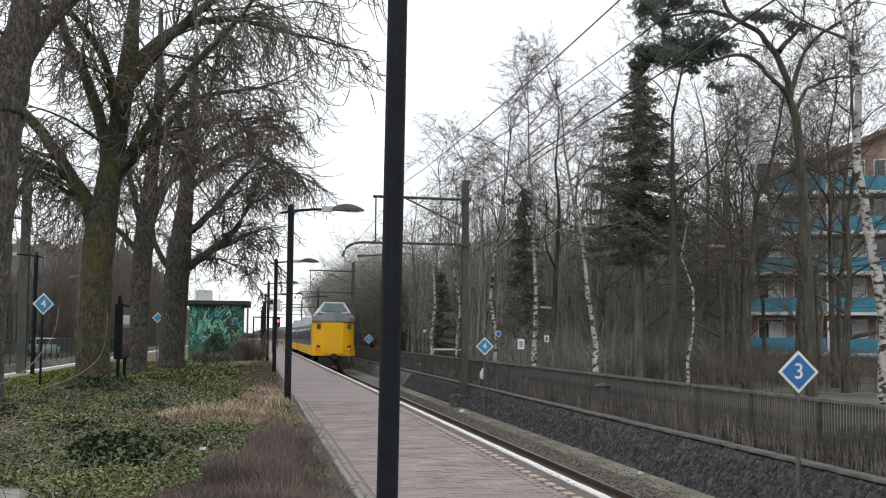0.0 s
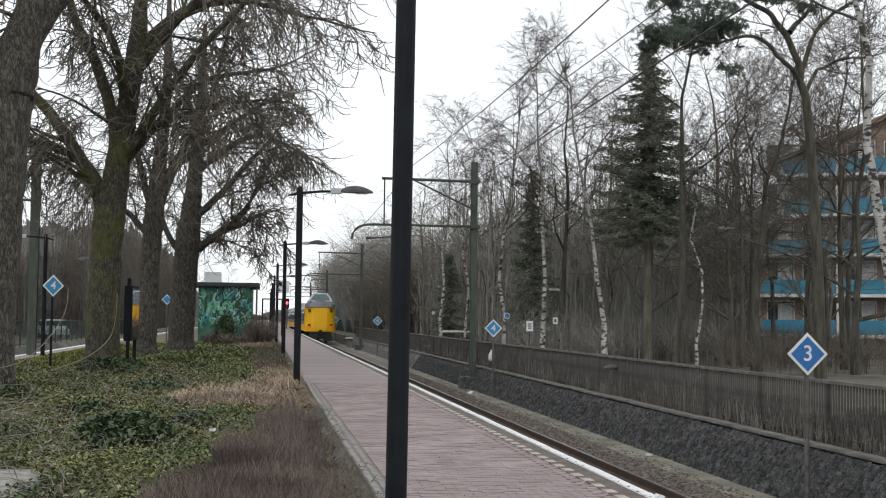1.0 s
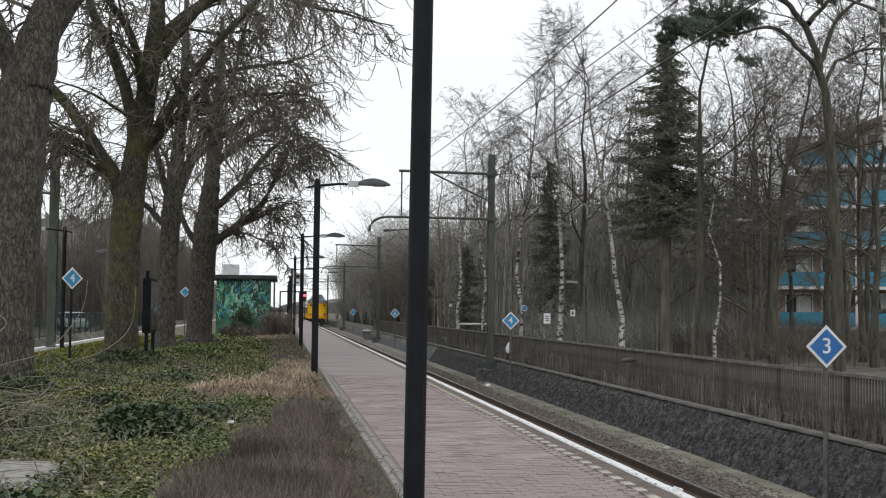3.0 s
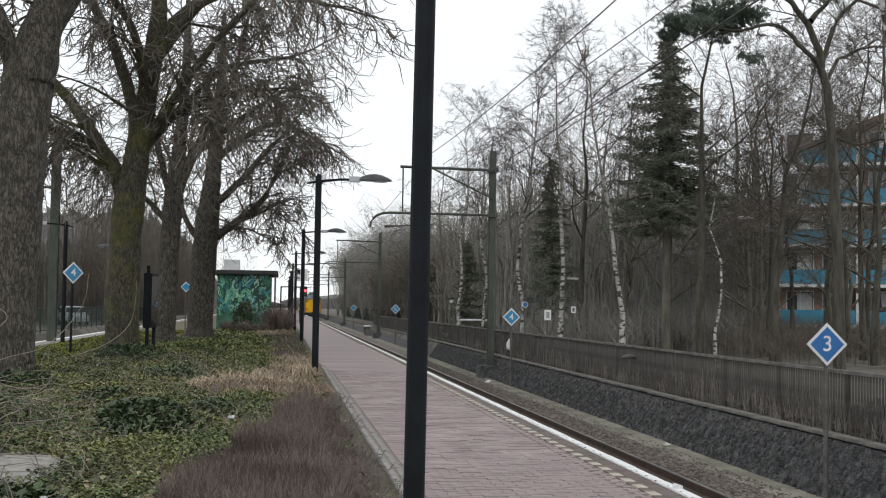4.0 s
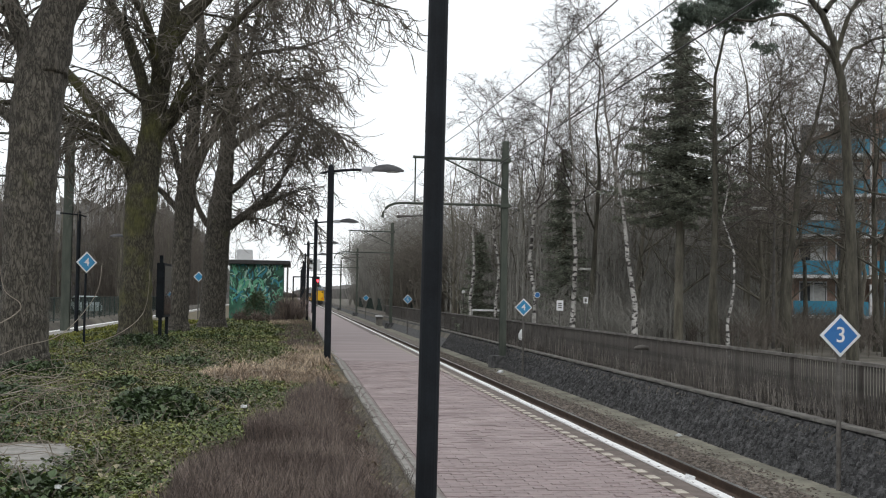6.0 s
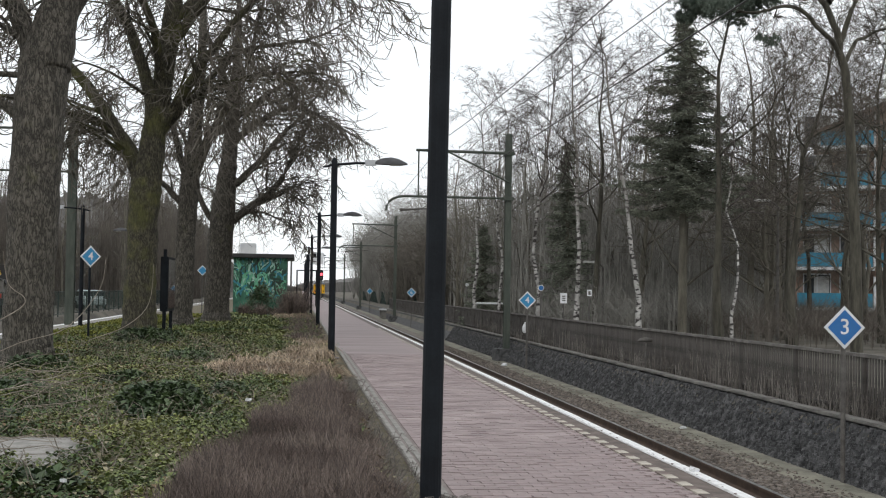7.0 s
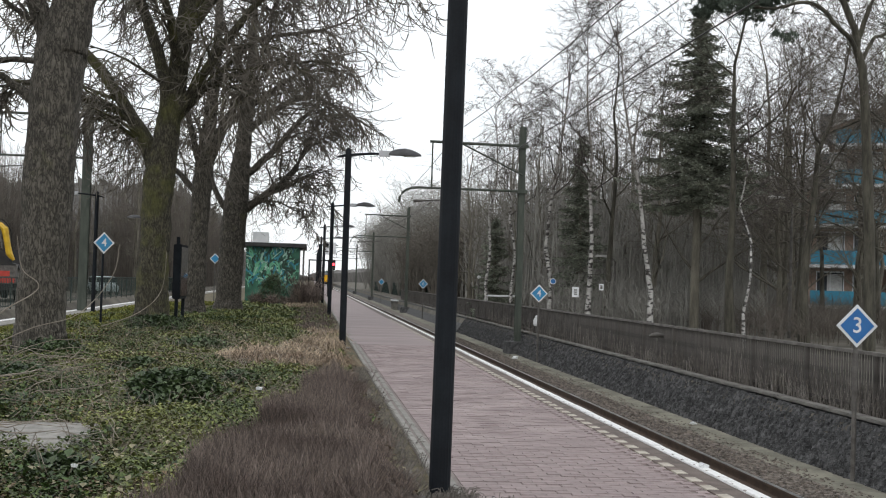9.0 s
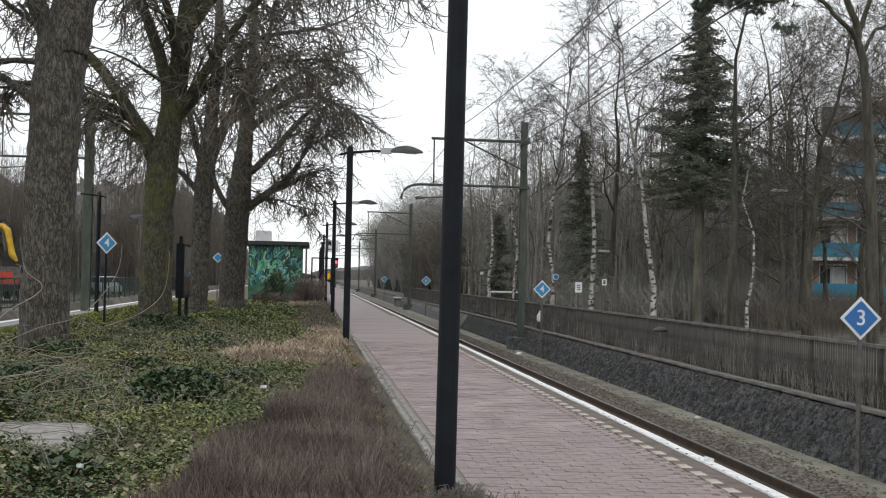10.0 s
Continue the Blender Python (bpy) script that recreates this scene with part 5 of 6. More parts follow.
# ---- hut ----
def hut():
    h = thing("graffiti_hut", "low flat-roofed hut with green graffiti", "hut", pose(0.07, 70.0, 0.22))
    part("wall", Geo().box(-3.75, -0.75, 0, 7.0, -0.15, 3.05), M["graffiti_base"], h, "green painted wall")
    part("roof", Geo().box(-4.1, -0.35, -0.35, 7.4, 3.05, 3.28), M["roof_dark"], h, "dark overhanging roof", bevel=0.02)
    part("roof_box", Geo().box(-3.5, -2.6, 2.0, 3.2, 3.28, 3.95), M["slab_white"], h, "pale box on the roof", bevel=0.02)
    part("post", Geo().box(-0.55, -0.45, -0.2, -0.1, -0.15, 3.05), M["galv"], h)
    rng = random.Random(9)
    for i in range(190):
        x, z, a = rng.uniform(-3.6, -0.95), rng.uniform(0.7, 2.85), rng.uniform(0.9, 2.2)
        left, right = [], []
        w = rng.uniform(0.018, 0.07)
        for k in range(6):
            nx, nz = -math.sin(a), math.cos(a)
            f = w * (1.0 if 0 < k < 5 else 0.5)
            left.append((max(-3.74, min(-0.76, x + nx * f)), min(3.04, z + nz * f)))
            right.append((max(-3.74, min(-0.76, x - nx * f)), min(3.04, z - nz * f)))
            st = rng.uniform(0.08, 0.2)
            x, z = x + st * math.cos(a), z + st * math.sin(a)
            a += rng.uniform(-0.9, 0.9)
        tone = ("paint_dark", "paint_mint", "paint_blue", "paint_dark", "paint_mint", "paint_pale")[i % 6]
        part("paint_stroke", Geo().prism(left + right[::-1], "y", -0.004 - 0.0004 * i, -0.001), M[tone], h)


hut()


def notice_board():
    b = thing("notice_board", "black-framed display case on two posts", "notice board", pose(-3.98, 38.2, -0.02, 0, 0, 89.3))
    for x in (-0.85, 0.85):
        part("post", Geo().box(x - 0.05, x + 0.05, -0.05, 0.05, -0.05, 2.72 if x < 0 else 0.95), M["black_paint"], b, bevel=0.01)
    part("case", Geo().box(-0.92, 0.92, -0.10, 0.13, 0.85, 2.5), M["black_paint"], b, bevel=0.02)
    part("pane", Geo().box(-0.86, 0.86, -0.112, -0.102, 0.93, 2.42), glass_pane, b, "reflecting glass")


glass_pane = glassy("case_glass", (0.05, 0.055, 0.055), 0.02)
glass_pane.node_tree.nodes["Principled BSDF"].inputs["Coat Weight"].default_value = 1.0
notice_board()


# ---- planting on the platform ----
def scatter(name, count, xr, yr, height, size, material, label, seed, keep=None, tilt=0.9, power=1.7):
    rng, g = random.Random(seed), Geo()
    made = 0
    while made < count:
        y = yr[0] + (yr[1] - yr[0]) * rng.random() ** power
        x = rng.uniform(*xr)
        if keep and not keep(x, y, rng):
            made += 0.2
            continue
        z = height(x, y) * rng.random() ** 0.5
        g.leaf(x, y, z, size * rng.uniform(0.6, 1.35) * (1 + max(0, y - 15) * 0.02), rng, tilt)
        made += 1
    return solid(name, g, material, label, "plants", "stuff")


def mound(x, y):
    return max(0.03, 0.14 + 0.15 * noise.noise((x * 0.9, y * 0.5, 2)) + 0.10 * noise.noise((x * 2.6, y * 1.7, 7)))


def hedge_here(x, y):
    """The stretch taken by the cut-back red-brown hedge."""
    return -1.08 + 0.115 * (y - 7.5) + 0.12 * math.sin(y * 1.7) < x < (0.78 if y < 8.6 else 0.76 + 0.06 * math.sin(y * 2.3)) and 4 < y < 19.6 + 0.6 * math.sin(x * 4)


def straw_here(x, y):
    edge = (-1.25 if y < 24.8 else 0.06 * (y - 28)) + 0.25 * math.sin(y * 1.9)
    return 20.6 + 0.5 * math.sin(x * 5) < y < 33.5 and math.hypot(x - 0.71, y - 27.8) > 0.5 and edge < x < 0.62 and noise.noise((x * 1.1, y * 0.42, 6)) > -0.22 + (0.25 if y > 29 else 0)


SLAB = (-3.1, -2.0, 10.7, 12.6)


def on_slab(x, y):
    return SLAB[0] - 0.02 < x < SLAB[1] - 0.1 + 0.1 * math.sin(y * 6) and SLAB[2] + 0.15 < y < SLAB[3]


scatter("ivy_cover", 150000, (-6.9, 0.72), (8, 46), mound, 0.045, M["ivy"], "low ivy and ground cover on the planting bed", 51,
        lambda x, y, r: not hedge_here(x, y) and not on_slab(x, y) and not (straw_here(x, y) and r.random() < 0.9))
scatter("near_ivy", 9000, (-6.5, 0.7), (-6, 8.5), mound, 0.06, M["ivy"], "low ivy on the planting bed", 55, lambda x, y, r: not hedge_here(x, y), 0.9, 1.0)
scatter("pale_leaves", 10000, (-6.9, 0.8), (8, 40), lambda x, y: mound(x, y) + 0.02, 0.05, M["ivy_pale"], "pale dry leaves in the ground cover", 52,
        lambda x, y, r: not hedge_here(x, y) and not on_slab(x, y) and noise.noise((x * 0.8, y * 0.35, 4)) > -0.15)
scatter("withered_leaves", 15000, (-6.9, 0.8), (8, 42), lambda x, y: mound(x, y) + 0.015, 0.042, M["withered"], "brown withered leaves and stalks in the ground cover", 56,
        lambda x, y, r: not hedge_here(x, y) and not on_slab(x, y) and noise.noise((x * 0.5, y * 0.22, 12)) > -0.05)
scatter("verge_grass", 30000, (-8.1, -3.5), (24, 66), lambda x, y: 0.05 if x < -6.6 else 0.13, 0.05, M["grass"], "yellow-green mossy verge", 53, lambda x, y, r: x < -5.2 + 0.4 * math.sin(y * 0.5), 1.3, 1.2)
scatter("far_ground_cover", 22000, (-4.5, 0.7), (40, 70), lambda x, y: 0.16, 0.055, M["ivy"], "ground cover farther along the bed", 54, None, 1.0, 1.2)


def bush(x, y, rx, ry, h, count, seed, label, size=0.075):
    rng = random.Random(seed)
    t = thing("evergreen_bush", label, "bush", pose(x, y, 0.0))
    st = Geo()
    for k in range(26):
        a, f = rng.random() * 6.283, rng.random()
        st.tube([(0.1 * rx * math.cos(a), 0.1 * ry * math.sin(a), -0.03), (0.8 * rx * f * math.cos(a), 0.8 * ry * f * math.sin(a), h * 0.75)], [0.012, 0.005], 4, caps=False)
    part("stems", st, M["forest_bark"], t)
    g = Geo()
    for k in range(count):
        a, f, e = rng.random() * 6.283, rng.random() ** 0.5, rng.random() ** 0.6
        lump = 0.8 + 0.35 * noise.noise((math.cos(a) * 2 + seed, math.sin(a) * 2, e * 2))
        rr = math.sqrt(max(0.0, 1 - (e * 0.95) ** 2)) * lump
        g.leaf(rx * f * rr * math.cos(a), ry * f * rr * math.sin(a), h * e * lump, size * rng.uniform(0.6, 1.4), rng, 1.1)
    part("foliage", g, M["bush"], t, "dark green leaves")


bush(-1.65, 15.4, 0.75, 1.3, 0.42, 4200, 61, "low dark green bush in the ground cover")
bush(-4.0, 33.5, 1.3, 1.4, 0.5, 4000, 62, "ivy clump at the foot of the tree", 0.075)
bush(-2.0, 66.0, 1.1, 1.0, 2.0, 1500, 63, "dark shrub before the hut", 0.11)
for x, y, rx, ry, h, count, seed in ((-2.75, 9.2, 0.6, 0.5, 0.24, 900, 65), (-1.9, 9.6, 0.5, 0.5, 0.20, 650, 66), (-3.9, 17.4, 0.8, 1.0, 0.30, 1200, 67), (-2.6, 19.5, 0.7, 1.0, 0.28, 900, 68),
                                    (-0.95, 17.6, 0.5, 0.9, 0.26, 800, 69), (-3.3, 13.6, 0.6, 0.7, 0.26, 800, 70), (-2.3, 26.0, 0.9, 1.5, 0.30, 1100, 71)):
    bush(x, y, rx, ry, h, count, seed, "low clump of glossy dark ivy leaves", 0.07)
bush(-4.6, 22.6, 0.8, 0.9, 0.35, 2200, 64, "ivy clump round the trunk", 0.07)


def hedge():
    """A low clipped hedge: fine upright twigs, each with a fork near its tip."""
    rng, g = random.Random(71), Geo()
    n = 0
    while n < 29000:
        x, y = rng.uniform(-1.5, 0.97), 4.2 + 16.0 * rng.random() ** 1.15
        if not hedge_here(x, y) or (y > 13.5 and rng.random() < 0.3):
            continue
        n += 1
        h = 0.20 + 0.08 * noise.noise((x * 1.3, y * 0.8, 0)) + 0.05 * noise.noise((x * 5, y * 4, 3)) + rng.uniform(-0.09, 0.10)
        h *= 1.0 if x < 0.5 else 0.55
        a, b = rng.uniform(-0.10, 0.10), rng.uniform(-0.10, 0.10)
        z = h * rng.uniform(0.0, 0.35)
        mx, my, mz = x + a * 0.5 + rng.uniform(-0.02, 0.02), y + b * 0.5, z + (h - z) * 0.55
        g.tube([(x, y, z - 0.03), (mx, my, mz), (x + a, y + b, h)], [0.0038, 0.0032, 0.0015], 3, caps=False)
        c, d = rng.uniform(-0.07, 0.07), rng.uniform(-0.07, 0.07)
        g.tube([(mx, my, mz), (mx + c, my + d, mz + (h - mz) * rng.uniform(0.5, 1.1))], [0.0026, 0.0012], 3, caps=False)
    solid("hedge_stems", g, M["hedge_stem"], "cut-back hedge of thin red-brown twigs", "hedge", "stuff")


hedge()


def straw():
    """Collapsed tufts: blades that arch out from many crowns."""
    rng, g = random.Random(72), Geo()
    n = 0
    while n < 440:
        x, y = (rng.uniform(-1.5, 0.62), rng.uniform(15.5, 34)) if n < 320 else (rng.uniform(-1.1, 0.5), rng.uniform(57, 66))
        if n < 320 and not straw_here(x, y):
            continue
        n += 1
        lean, big = rng.random() * 6.283, rng.uniform(0.6, 1.3)
        for k in range(18):
            a, ln = lean + rng.gauss(0, 1.1), big * rng.uniform(0.15, 0.42)
            px, py, z = x + rng.gauss(0, 0.05), y + rng.gauss(0, 0.07), rng.uniform(0.02, 0.1)
            up = rng.uniform(0.05, 0.2) * big
            g.tube([(px, py, z), (px + ln * 0.5 * math.cos(a), py + ln * 0.5 * math.sin(a), z + up), (px + ln * math.cos(a), py + ln * math.sin(a), max(0.0, z + up * 0.3 - rng.uniform(0, 0.1)))],
                   [0.007, 0.006, 0.002], 3, caps=False)
    solid("straw_grass", g, M["straw"], "flattened tufts of dry straw-coloured grass", "dry grass", "stuff")


straw()


def kerb_grass():
    """Pale dry blades that lean over the kerb and stand round the foot of the nearest lamp."""
    rng, g = random.Random(80), Geo()
    for n in range(330):
        y = 7.6 + 14 * rng.random() ** 1.6
        x = KERB_X + rng.gauss(-0.20, 0.09) if n > 90 else 0.975 + rng.gauss(0.05, 0.12)
        if n <= 90:
            y = 8.6 + rng.gauss(0, 0.12)
        for k in range(5):
            a, ln, up = rng.gauss(0, 1.2), rng.uniform(0.05, 0.16), rng.uniform(0.03, 0.13)
            px, py = x + rng.gauss(0, 0.03), y + rng.gauss(0, 0.04)
            g.tube([(px, py, 0.0), (px + 0.5 * ln * math.cos(a), py + 0.5 * ln * math.sin(a), up), (px + ln * math.cos(a), py + ln * math.sin(a), up * rng.uniform(0.4, 1.1))], [0.0035, 0.003, 0.001], 3, caps=False)
    solid("kerb_grass", g, M["dry_stalk"], "thin dry grass leaning over the kerb", "dry grass", "stuff")


kerb_grass()
solid("stone_slab", Geo().box(SLAB[0] - 0.5, SLAB[1], SLAB[2], SLAB[3], -0.1, 0.07), M["kerb"], "pale grey concrete slab half buried in ivy", "slab", bevel=0.01)


def smooth(pts, k=5):
    """A curve through the points."""
    out, n = [], len(pts) - 1
    for i in range(n):
        a, b, c, d = pts[max(i - 1, 0)], pts[i], pts[i + 1], pts[min(i + 2, n)]
        for j in range(k):
            t = j / k
            out.append(tuple(0.5 * (2 * b[m] + (c[m] - a[m]) * t + (2 * a[m] - 5 * b[m] + 4 * c[m] - d[m]) * t * t + (3 * b[m] - a[m] - 3 * c[m] + d[m]) * t ** 3) for m in range(3)))
    return out + [pts[-1]]


# ---- the other side: fence, vehicles ----
def green_fence(x, y0, y1, z, h, label):
    f = thing("green_bar_fence", label, "fence")
    for zz in (z + 0.12, z + h - 0.06):
        part("rail", Geo().box(x - 0.02, x + 0.02, y0, y1, zz, zz + 0.05), M["green_fence"], f)
    post = Geo().box(-0.03, 0.03, -0.03, 0.03, z - 0.3, z + h).mesh("post", M["green_fence"])
    y = y0
    while y < y1:
        ob = new("post", post)
        ob.parent, ob.location = f, (x, y, 0)
        y += 2.4
    r = Geo()
    y = y0
    while y < y1:
        r.box(x - 0.012, x + 0.012, y - 0.012, y + 0.012, z + 0.1, z + h - 0.03)
        y += 0.30
    tagged(part("bar_infill", r, M["green_fence"], f), kind="stuff")


green_fence(-13.9, 30, 160, -0.3, 1.5, "dark green steel bar fence beyond the far track")
green_fence(10.2, 100, 200, -0.3, 1.6, "dark green fence farther along the track")


def wheel(parent, x, y, z, r, w):
    t = part("wheel", Geo().prism([(y + r * COS[20][i], z + r * SIN[20][i]) for i in range(20)], "x", x - w / 2, x + w / 2), M["rubber"], parent, bevel=0.02)
    part("rim", Geo().prism([(y + r * 0.55 * COS[16][i], z + r * 0.55 * SIN[16][i]) for i in range(16)], "x", x - w / 2 - 0.01, x + w / 2 + 0.01), M["galv"], t)


def crane_truck():
    t = thing("crane_truck", "truck with a folded yellow loading crane and black grab", "truck", pose(-17.3, 69.0, -0.2))
    part("chassis", Geo().box(-1.1, 1.1, 0, 8.0, 0.6, 0.95), M["train_dark"], t)
    part("load_bed", Geo().box(-1.25, 1.25, 0.0, 5.6, 0.95, 1.25).box(-1.25, -1.2, 0, 5.6, 1.25, 2.0).box(1.2, 1.25, 0, 5.6, 1.25, 2.0), M["concrete"], t, "grey open load bed")
    part("tailboard", Geo().box(-1.25, 1.25, -0.06, 0.0, 0.95, 1.95), M["galv"], t)
    part("tail_light", Geo().box(0.2, 1.2, -0.10, -0.06, 1.0, 1.25), M["truck_red"], t, "red tail panel", bevel=0.01)
    part("red_panel", Geo().box(-1.2, 0.9, -0.085, -0.06, 1.35, 1.65), M["truck_red"], t, bevel=0.01)
    part("cab", Geo().box(-1.2, 1.2, 5.9, 8.2, 0.8, 2.9), M["train_dark"], t, "dark cab", bevel=0.08)
    for x in (-1.05, 1.05):
        for y in (1.3, 2.6, 7.0):
            wheel(t, x, y, 0.5, 0.5, 0.3)
    cr = part("crane_boom", Geo().tube([(-0.9, 0.9, 1.3), (-0.9, 0.9, 3.1), (-0.6, 0.8, 3.85), (-0.2, 0.7, 4.15), (0.15, 0.6, 4.2)], [0.16, 0.16, 0.15, 0.17, 0.15], 8), M["crane_yellow"], t, "yellow boom")
    part("crane_arm", Geo().tube([(0.1, 0.6, 4.25), (0.4, 0.55, 3.95), (0.55, 0.5, 3.3), (0.7, 0.5, 2.6), (0.95, 0.5, 2.25)], [0.13, 0.2, 0.17, 0.19, 0.09], 8), M["crane_yellow"], cr, "yellow arm")
    part("cylinder", Geo().tube([(0.15, 0.4, 4.0), (0.35, 0.32, 2.9)], [0.05, 0.04], 8), M["galv"], cr)
    part("hose", Geo().tube(smooth([(-0.4, 0.55, 3.9), (0.2, 0.35, 4.5), (0.75, 0.35, 3.9), (0.85, 0.4, 3.0)]), [0.025] * 16, 6), M["rubber"], cr)
    part("rotator", Geo().tube([(0.8, 0.5, 2.0), (0.8, 0.5, 2.3)], [0.12, 0.10], 10), M["train_dark"], t)
    part("grab", Geo().prism([(0.2, 1.7), (0.35, 2.0), (0.8, 2.12), (1.25, 2.0), (1.4, 1.7), (1.15, 1.82), (0.8, 1.9), (0.45, 1.82)], "y", 0.2, 0.9), M["train_dark"], t, "black grab", bevel=0.02)


crane_truck()


def car(x, y, turn):
    c = thing("parked_car", "pale green-grey parked car behind the fence", "car", pose(x, y, -0.25, 0, 0, turn))
    part("body", Geo().prism([(-2.0, 0.3), (-2.05, 0.75), (-1.3, 0.9), (-0.7, 1.42), (1.2, 1.45), (1.9, 0.95), (2.05, 0.8), (2.0, 0.3)], "x", -0.85, 0.85), M["car_pale"], c, bevel=0.08)
    for s in (-0.852, 0.852):
        part("side_window", Geo().prism([(-1.0, 0.95), (-0.62, 1.34), (1.1, 1.36), (1.55, 0.98)], "x", s - 0.008, s + 0.008), M["window"], c)
    part("rear_window", Geo().prism([(-0.7, 1.36), (0.7, 1.36), (0.75, 1.0), (-0.75, 1.0)], "y", -1.27, -1.1), M["window"], c)
    for wx in (-0.8, 0.8):
        for wy in (-1.25, 1.3):
            wheel(c, wx, wy, 0.31, 0.31, 0.2)


car(-16.0, 97.0, 20)


def vines():
    """Pale dead climbers that sprawl over the ivy and up the nearest trunk."""
    rng, g = random.Random(73), Geo()
    for k in range(38):
        x, y = rng.uniform(-5.4, -2.7), rng.uniform(9.5, 22)
        a, pts, z = rng.uniform(-0.6, 0.7), [], 0.12
        rise = rng.random() ** 1.5 * 0.14
        for i in range(9):
            pts.append((x, y, z))
            a += rng.uniform(-0.35, 0.35)
            st = rng.uniform(0.12, 0.24)
            x, y = x + st * math.cos(a), y + st * math.sin(a) * 0.8
            z = max(0.1, z + rise * (1 - i / 4.5) + rng.uniform(-0.04, 0.05))
        g.tube(pts, [0.006] * 5 + [0.005, 0.004, 0.003, 0.002], 4, caps=False)
    for pts, r in (([(-5.9, 22.3, 0.15), (-5.6, 22.8, 0.75), (-5.05, 23.05, 1.15), (-5.0, 23.15, 1.35), (-5.3, 23.2, 1.6), (-5.42, 23.25, 2.2)], 0.015),
                   ([(-5.6, 21.5, 0.15), (-4.9, 22.4, 0.55), (-4.2, 22.9, 0.8), (-3.7, 23.4, 1.5), (-3.62, 23.6, 2.1)], 0.011),
                   ([(-3.9, 20.5, 0.1), (-3.7, 20.6, 0.35), (-3.78, 20.7, 0.7), (-3.7, 20.8, 1.0)], 0.008),
                   ([(-5.4, 32.6, 0.15), (-4.6, 33.6, 0.5), (-4.1, 34.4, 1.1), (-4.02, 34.7, 2.2)], 0.014)):
        c = smooth(pts)
        g.tube(c, [r * (1 - 0.6 * i / len(c)) for i in range(len(c))], 6, caps=False)
    solid("dead_vines", g, M["vine"], "pale dead climber stems sprawling over the ivy", "vines", "stuff")


vines()


def scrap(x, y, z, s, seed, label):
    """A crumpled scrap of paper or plastic."""
    rng, g = random.Random(seed), Geo()
    n = 7
    g.v.append((0, 0, s * 0.5))
    for i in range(n):
        a = 6.283 * i / n
        g.v.append((s * rng.uniform(0.6, 1.2) * math.cos(a), s * rng.uniform(0.6, 1.2) * math.sin(a), rng.uniform(0, s * 0.7)))
    for i in range(n):
        g.face(0, 1 + i, 1 + (i + 1) % n)
    for i in range(n):
        g.v.append((g.v[1 + i][0] * 0.9, g.v[1 + i][1] * 0.9, -0.01))
    for i in range(n):
        g.face(1 + i, 1 + n + i, 1 + n + (i + 1) % n, 1 + (i + 1) % n)
    solid("litter_scrap", g, M["sign_white"], label, "litter", m=pose(x, y, z), group="litter")


scrap(-0.58, 15.3, 0.2, 0.05, 1, "crumpled white scrap lying in the ivy")
scrap(7.3, 22.5, BED_Z + 0.02, 0.07, 2, "crumpled white scrap on the sandy path")
scrap(-1.63, 9.0, 0.2, 0.03, 3, "crumpled pale wrapper lying in the ivy")
scrap(3.55, 10.6, 0.02, 0.06, 4, "small pale scrap on the white edge tiles")
scrap(7.0, 41.0, BED_Z + 0.03, 0.12, 5, "white scraps beside the mast foot")
solid("plastic_bag", Geo().tube([(0, 0, 0), (0.02, 0, 0.08), (0, 0.01, 0.22), (0.01, 0, 0.34), (0.02, 0, 0.4)], [0.07, 0.11, 0.09, 0.035, 0.02], 7), M["sign_white"],
      "crumpled white plastic bag hanging on the fence bars", "litter", m=pose(8.2, 43.7, 0.08), group="litter")


def guard_rail(x0, x1, y, z, label):
    s = thing("guard_rail", label, "railing", pose(0, y, PARK_Z))
    part("bar", Geo().tube([(x0, 0, z), (x1 - 0.15, 0, z), (x1, 0, z - 0.12), (x1, 0, -0.05)], [0.05] * 4, 8), M["sign_white"], s, smooth=True)
    part("upright", Geo().tube([(x0, 0, -0.05), (x0, 0, z)], [0.05, 0.05], 8), M["sign_white"], s)


guard_rail(8.75, 10.4, 60.0, 1.18, "white tubular guard rail behind the fence")


def round_marker(x, y, z, r, material, label):
    s = thing("round_sign", label, "sign", pose(x, y, PARK_Z))
    part("post", Geo().tube([(0, 0.03, -0.05), (0, 0.03, z)], [0.03, 0.03], 8), M["galv"], s)
    part("disc", Geo().tube([(0, -0.01, z), (0, 0.0, z)], [r, r], 20), M["sign_white"], s, "pale rim")
    part("face", Geo().tube([(0, -0.015, z), (0, -0.0105, z)], [r * 0.82, r * 0.82], 20), M[material], s)


round_marker(8.95, 44.5, 1.95, 0.11, "sign_blue", "round blue road sign behind the fence")
round_marker(8.6, 62.0, 2.1, 0.09, "sign_white", "small round white sign on a thin post")


def platform_bench(x, y):
    b = thing("concrete_bench", "pale concrete bench-like block beside the far track side", "block", pose(x, y, BED_Z))
    part("top", Geo().box(-0.25, 0.25, 0, 3.0, 0.75, 0.85), M["slab_white"], b, bevel=0.01)
    for yy in (0.2, 2.6):
        part("leg", Geo().box(-0.2, 0.2, yy, yy + 0.2, -0.05, 0.75), M["concrete"], b, bevel=0.01)


platform_bench(7.3, 104.0)


